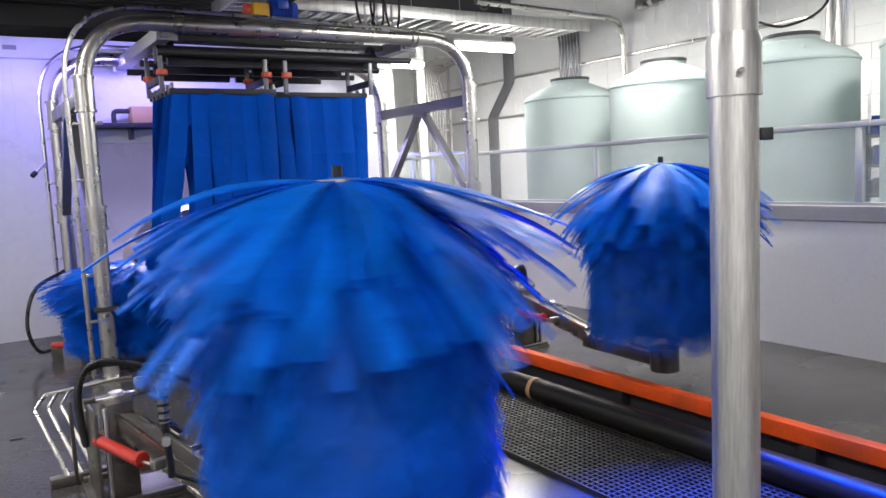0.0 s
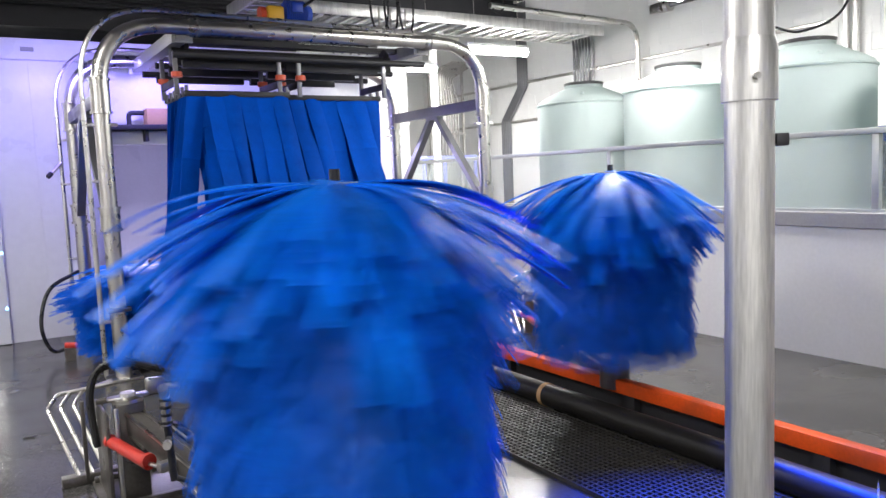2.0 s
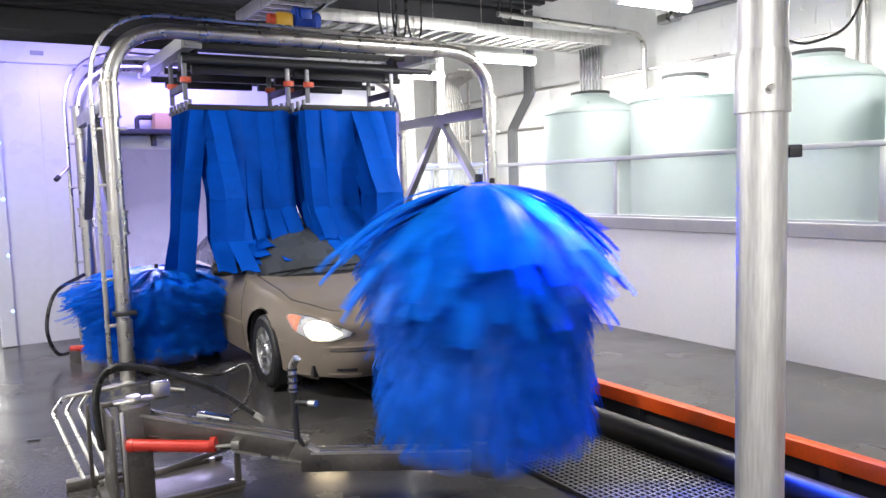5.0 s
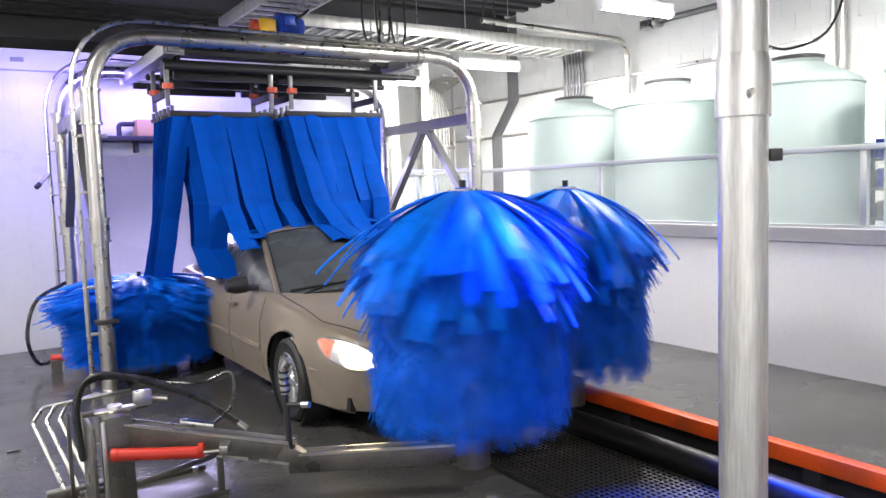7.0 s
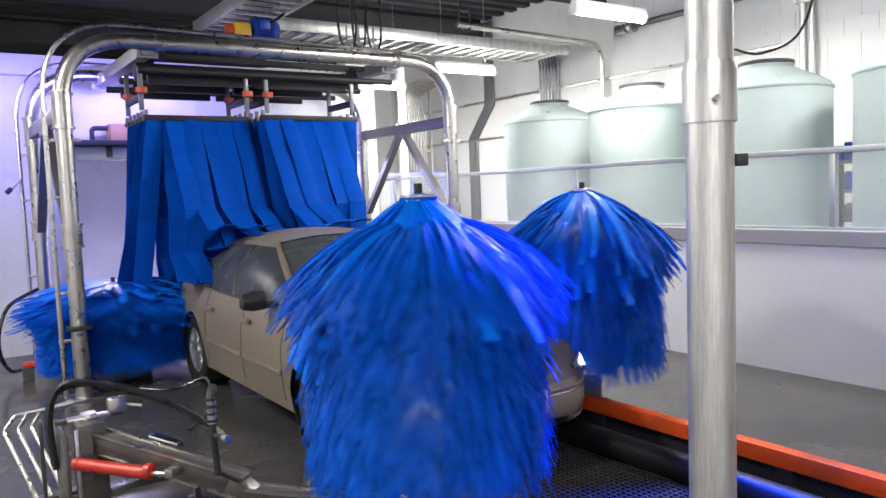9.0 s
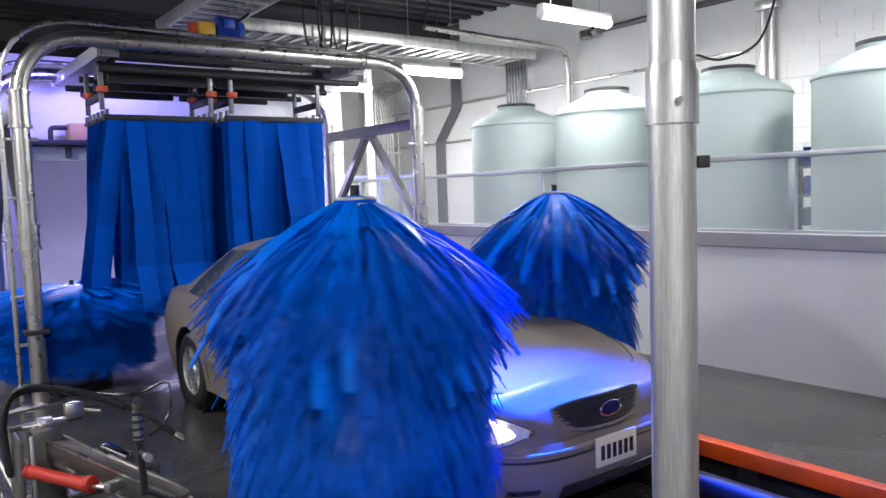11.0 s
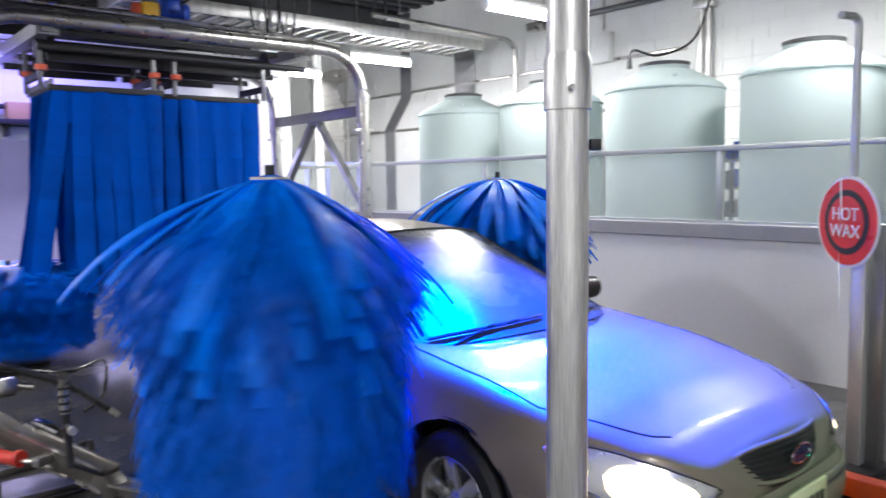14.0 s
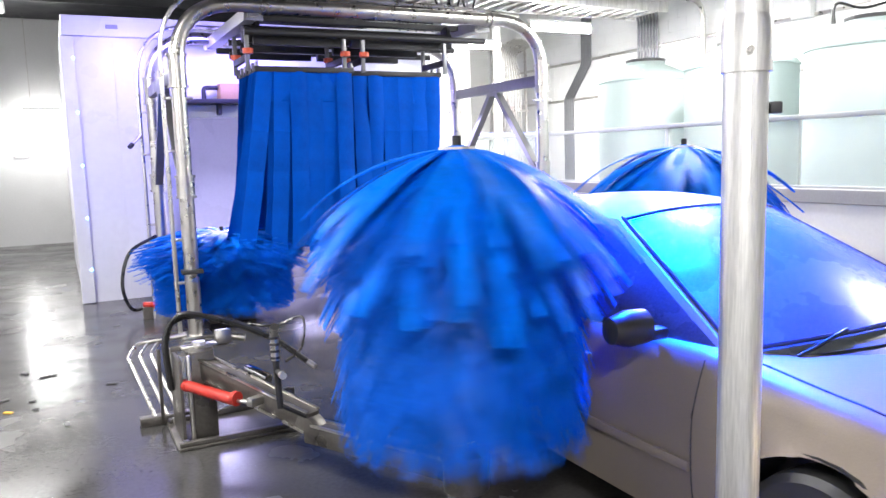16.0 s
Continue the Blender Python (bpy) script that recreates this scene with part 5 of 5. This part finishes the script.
    # wheels
    for ax in (AX_F, AX_R):
        for s in (-1, 1):
            well = part("wheel_well", lathe(B(), [(0.05, -0.14), (0.385, -0.14), (0.388, 0.10), (0.38, 0.10), (0.375, -0.12), (0.05, -0.13)], 32), M_CARBLACK, c)
            well.matrix_basis = pose(s * 0.80, ax, 0.33, 0, 90 * s, 0)
            w = new("wheel")
            w.parent = c
            w.matrix_basis = pose(s * 0.80, ax, WR)
            WHEELS.append((w, s, ax))
            r90 = pose(0, 0, 0, 0, 90 * s, 0)
            ty = part("tyre", lathe(B(), [(0.215, -0.10), (0.29, -0.105), (0.318, -0.085), (0.325, -0.05), (0.325, 0.05), (0.318, 0.085), (0.29, 0.105), (0.215, 0.10), (0.20, 0.06), (0.20, -0.06), (0.215, -0.10)], 48, caps=False), M_RUBBER, w)
            ty.matrix_basis = r90
            bm = lathe(B(), [(0.20, -0.09), (0.218, -0.09), (0.218, 0.095), (0.208, 0.10), (0.196, 0.09), (0.19, 0.02), (0.19, -0.08), (0.20, -0.09)], 40, caps=False)
            rm = part("rim", bm, M_RIM, w)
            rm.matrix_basis = r90
            bm = lathe(B(), [(0.001, 0.0), (0.06, 0.0), (0.062, 0.075), (0.045, 0.092), (0.001, 0.095)], 24)
            for k in range(6):
                one = B()
                box(one, (0.125, 0, 0.062), (0.15, 0.07, 0.03), bev=0.01)
                bmesh.ops.transform(one, matrix=pose(0, 0, 0, 0, 0, 60 * k), verts=one.verts)
                me = bpy.data.meshes.new("tmp")
                one.to_mesh(me)
                one.free()
                bm.from_mesh(me)
                bpy.data.meshes.remove(me)
            spk = part("spokes", bm, M_RIM, w)
            spk.matrix_basis = r90
            br = part("brake_disc", lathe(B(), [(0.001, -0.02), (0.15, -0.02), (0.15, 0.0), (0.001, 0.0)], 24), M_GREY, w)
            br.matrix_basis = r90
    return c


def dict_z(u, x):
    """Height of the bonnet at u from the nose and x from the middle."""
    pts = section(u)
    for (xa, za), (xb, zb) in zip(pts[11:], pts[12:]):
        if xb <= x <= xa:
            k = (xa - x) / max(1e-6, xa - xb)
            return za + (zb - za) * k
    return pts[-1][1]


WHEELS = []
CAR = make_car()

# ---- blocks of the wall behind the tanks ----
me = mesh_of("block", box(B(), (0, 0, 0), (0.07, 0.396, 0.197), bev=0.003), M_BLOCK, smooth=False)
east = bpy.data.objects["wall_east"]
for r in range(14):
    for k in range(26):
        y = 0.6 + (k + 0.5 * (r % 2)) * 0.40
        if r < 8 or len(east.children) >= 300:
            continue
        o = new("block", me)
        o.parent, o.location = east, (XB, y, 2.1 + (r - 8) * 0.2)
vs, fs = [], []
for r in range(25):
    for k in range(58):
        y, z = -5.6 + (k + 0.5 * (r % 2)) * 0.40, 0.1 + r * 0.2
        if 2.0 < z < 3.2 and 0.55 < y < 11.1:
            continue
        slab((XB - 0.035, y - 0.198), (XB + 0.035, y + 0.198), z - 0.0985, z + 0.0985)
me = bpy.data.meshes.new("wall_blocks")
me.from_pydata(vs, [], [tuple(q) for q in fs])
me.materials.append(M_BLOCK)
o = tagged(new("wall_blocks", me), "", "", "", "stuff")
o.parent = east


# ---- what moves ----
def between(tab, t):
    for a, b in zip(tab, tab[1:]):
        if t <= b[0]:
            k = max(0, (t - a[0]) / (b[0] - a[0]))
            return a[1] + (b[1] - a[1]) * k
    return tab[-1][1]


ARM1_DEG = [(0, -74), (0.5, -71), (1, -73), (1.5, -78), (2, -76), (2.5, -71), (3, -65), (3.5, -58), (4, -47), (6.5, -29), (7, -28), (7.5, -30), (8, -32), (8.5, -43), (9, -52.5), (11.5, -63), (12, -61.5), (12.5, -65), (13, -63.5), (13.5, -64), (14, -64.5), (14.5, -62.5), (15, -64), (15.5, -65.5), (16, -63)]
ARM2_DEG = [(0, -94.2), (0.5, -97.4), (1, -99), (1.5, -104.3), (2, -111), (2.5, -122.5), (2.75, -127), (3, -131.3), (3.5, -137), (4, -143), (4.3, -143.5), (6.3, -130), (6.5, -126), (7, -119.2), (7.5, -116.5), (8, -114.6), (8.5, -111), (9, -109.6), (11.5, -107.5), (12, -105.5), (12.5, -105.5), (14, -106.3), (16, -105)]
CAR_Y = [(0, 9.78), (4, 7.86), (8, 5.94), (12, 4.02), (16, 2.10)]
SPIN = [(0, 580), (6.5, 540), (8.2, 260), (13.5, 260), (14.5, 500), (16, 480)]
DROOP1 = [(0, 0), (2, -2), (4, 4), (6.5, 8), (8, 18), (9, 30), (11.5, 26), (12.5, 24), (13.5, 18), (14.5, 20), (15, 12), (16, 12)]
DROOP2 = [(0, 6), (1.5, 4), (4, 4), (7, 16), (9, 20), (12.5, 22), (13.5, 12), (16, 10)]


def car_top(x, y, t):
    """Height of the car's upper surface over a point of the floor at time t."""
    u, dx = y - (between(CAR_Y, t) - AX_F), abs(x - 3.84)
    if not -0.02 < u < 5.02 or dx > 0.93:
        return 0.0
    if dx > 0.66:
        return 0.95
    return between([(-0.02, 0.6), (0.2, 0.77), (1.45, 0.98), (2.46, 1.41), (3.0, 1.45), (3.62, 1.41), (4.3, 1.04), (5.02, 0.95)], u)


def drape(x, y, t, j):
    """Degrees forward from hanging of the four lengths of a felt strip that drags over the car."""
    best = None
    for lead in (0, 5, 10, 15, 20, 25, 30):
        yy, zz, out = y, 2.62, []
        for k, h in enumerate(LENGTHS):
            a = lead if k < 2 else 0
            while a < 96:
                ey, ez = yy - h * math.sin(radians(a)), zz - h * math.cos(radians(a))
                if ez > car_top(x, ey, t) + 0.035 + 0.008 * (5 - j):
                    break
                a += 3
            out.append(a)
            yy, zz = ey, ez
        rough = max(abs(p - q) for p, q in zip(out, out[1:])) + 0.15 * lead
        if best is None or rough < best[0]:
            best = (rough, out)
    return best[1]


def motions():
    steps = [i * 0.125 for i in range(129)]
    turned = [0.0]
    for t in steps[1:]:
        turned.append(turned[-1] + 0.125 * between(SPIN, t - 0.06))
    for arm, br, tab, s, r in ((ARM1, BR1, ARM1_DEG, 1, 2.0), (ARM2, BR2, ARM2_DEG, -1, 1.88)):
        walk(arm, [(t, pose(0, 0, 0, 0, 0, d)) for t, d in tab])
        rows = []
        for t, q in zip(steps, turned):
            a = radians(between(tab, t))
            rows.append((t, pose(r * math.cos(a), r * math.sin(a), 0, 0, 0, s * q)))
        walk(br, rows)
    walk(BR3, [(t, pose(0, 0, 0, 0, 0, 380 * t)) for t in steps])
    for sg, tab in ((SG1, DROOP1), (SG2, DROOP2)):
        for o, base, extra in sg:
            walk(o, [(t, base @ pose(0, 0, 0, 0, d + extra, 0)) for t, d in tab])
    walk(CAR, [(t, pose(3.87, y - AX_F, 0)) for t, y in CAR_Y])
    for w, s, ax in WHEELS:
        rows = [(i * 0.5, pose(s * 0.80, ax, WR, -math.degrees((CAR_Y[0][1] - between(CAR_Y, i * 0.5)) / WR) * -1)) for i in range(33)]
        walk(w, rows)
    for d, x, y, t0 in DROPS:
        t1 = t0 + 0.6
        rows = [(t, pose(x, y, 3.5 - 3.65 * (t - t0) / 0.6)) for t in (max(0, t0), (max(0, t0) + t1) / 2, t1)]
        if t0 > 0:
            rows.insert(0, (0, pose(x, y, 3.5)))
        walk(d, rows + [(16, pose(x, y, -0.15))])
    for chain, x, y, wx, j, lean, ph in HANGING:
        times = [i * 0.5 for i in range(33)]
        bends = [drape(wx, 9.0 + y, t, j) for t in times]
        rows = [[] for o in chain]
        for i, t in enumerate(times):
            near = bends[max(0, i - 1):i + 2]
            m = pose(x, y, -0.004 * (j % 2), 0, max(0, 3.12 - wx) * (40 if j < 3 else 24) + 1.3 * lean, 5 * math.sin(2 * ph))
            for k, h in enumerate(LENGTHS):
                q = sum(n_[k] for n_ in near) / len(near)
                sway = (2.0, 2.2, 2.6, 3.0)[k] * math.sin(1.9 * t + ph * 0.5 + k * 0.7) if q < 3 else 1.2 * math.sin(2.3 * t + ph)
                m = m @ pose(0, 0, 0, -(q - (sum(n_[k - 1] for n_ in near) / len(near) if k else 0)) + sway * 0.6, 0.25 * sway * (1 if k else 0))
                rows[k].append((t, m.copy()))
                m = m @ pose(0, 0, -h)
        for o, r in zip(chain, rows):
            walk(o, r)
    for c, x, ph in ((CUR_A, 3.29, 0.2), (CUR_B, 4.44, 1.0)):
        walk(c, [(i * 0.25, pose(x, 9.0 + 0.13 * math.sin(math.tau * (i * 0.15 - ph) / 1.2), 2.62 + 0.06 * math.cos(math.tau * (i * 0.15 - ph) / 1.2))) for i in range(107)])


motions()
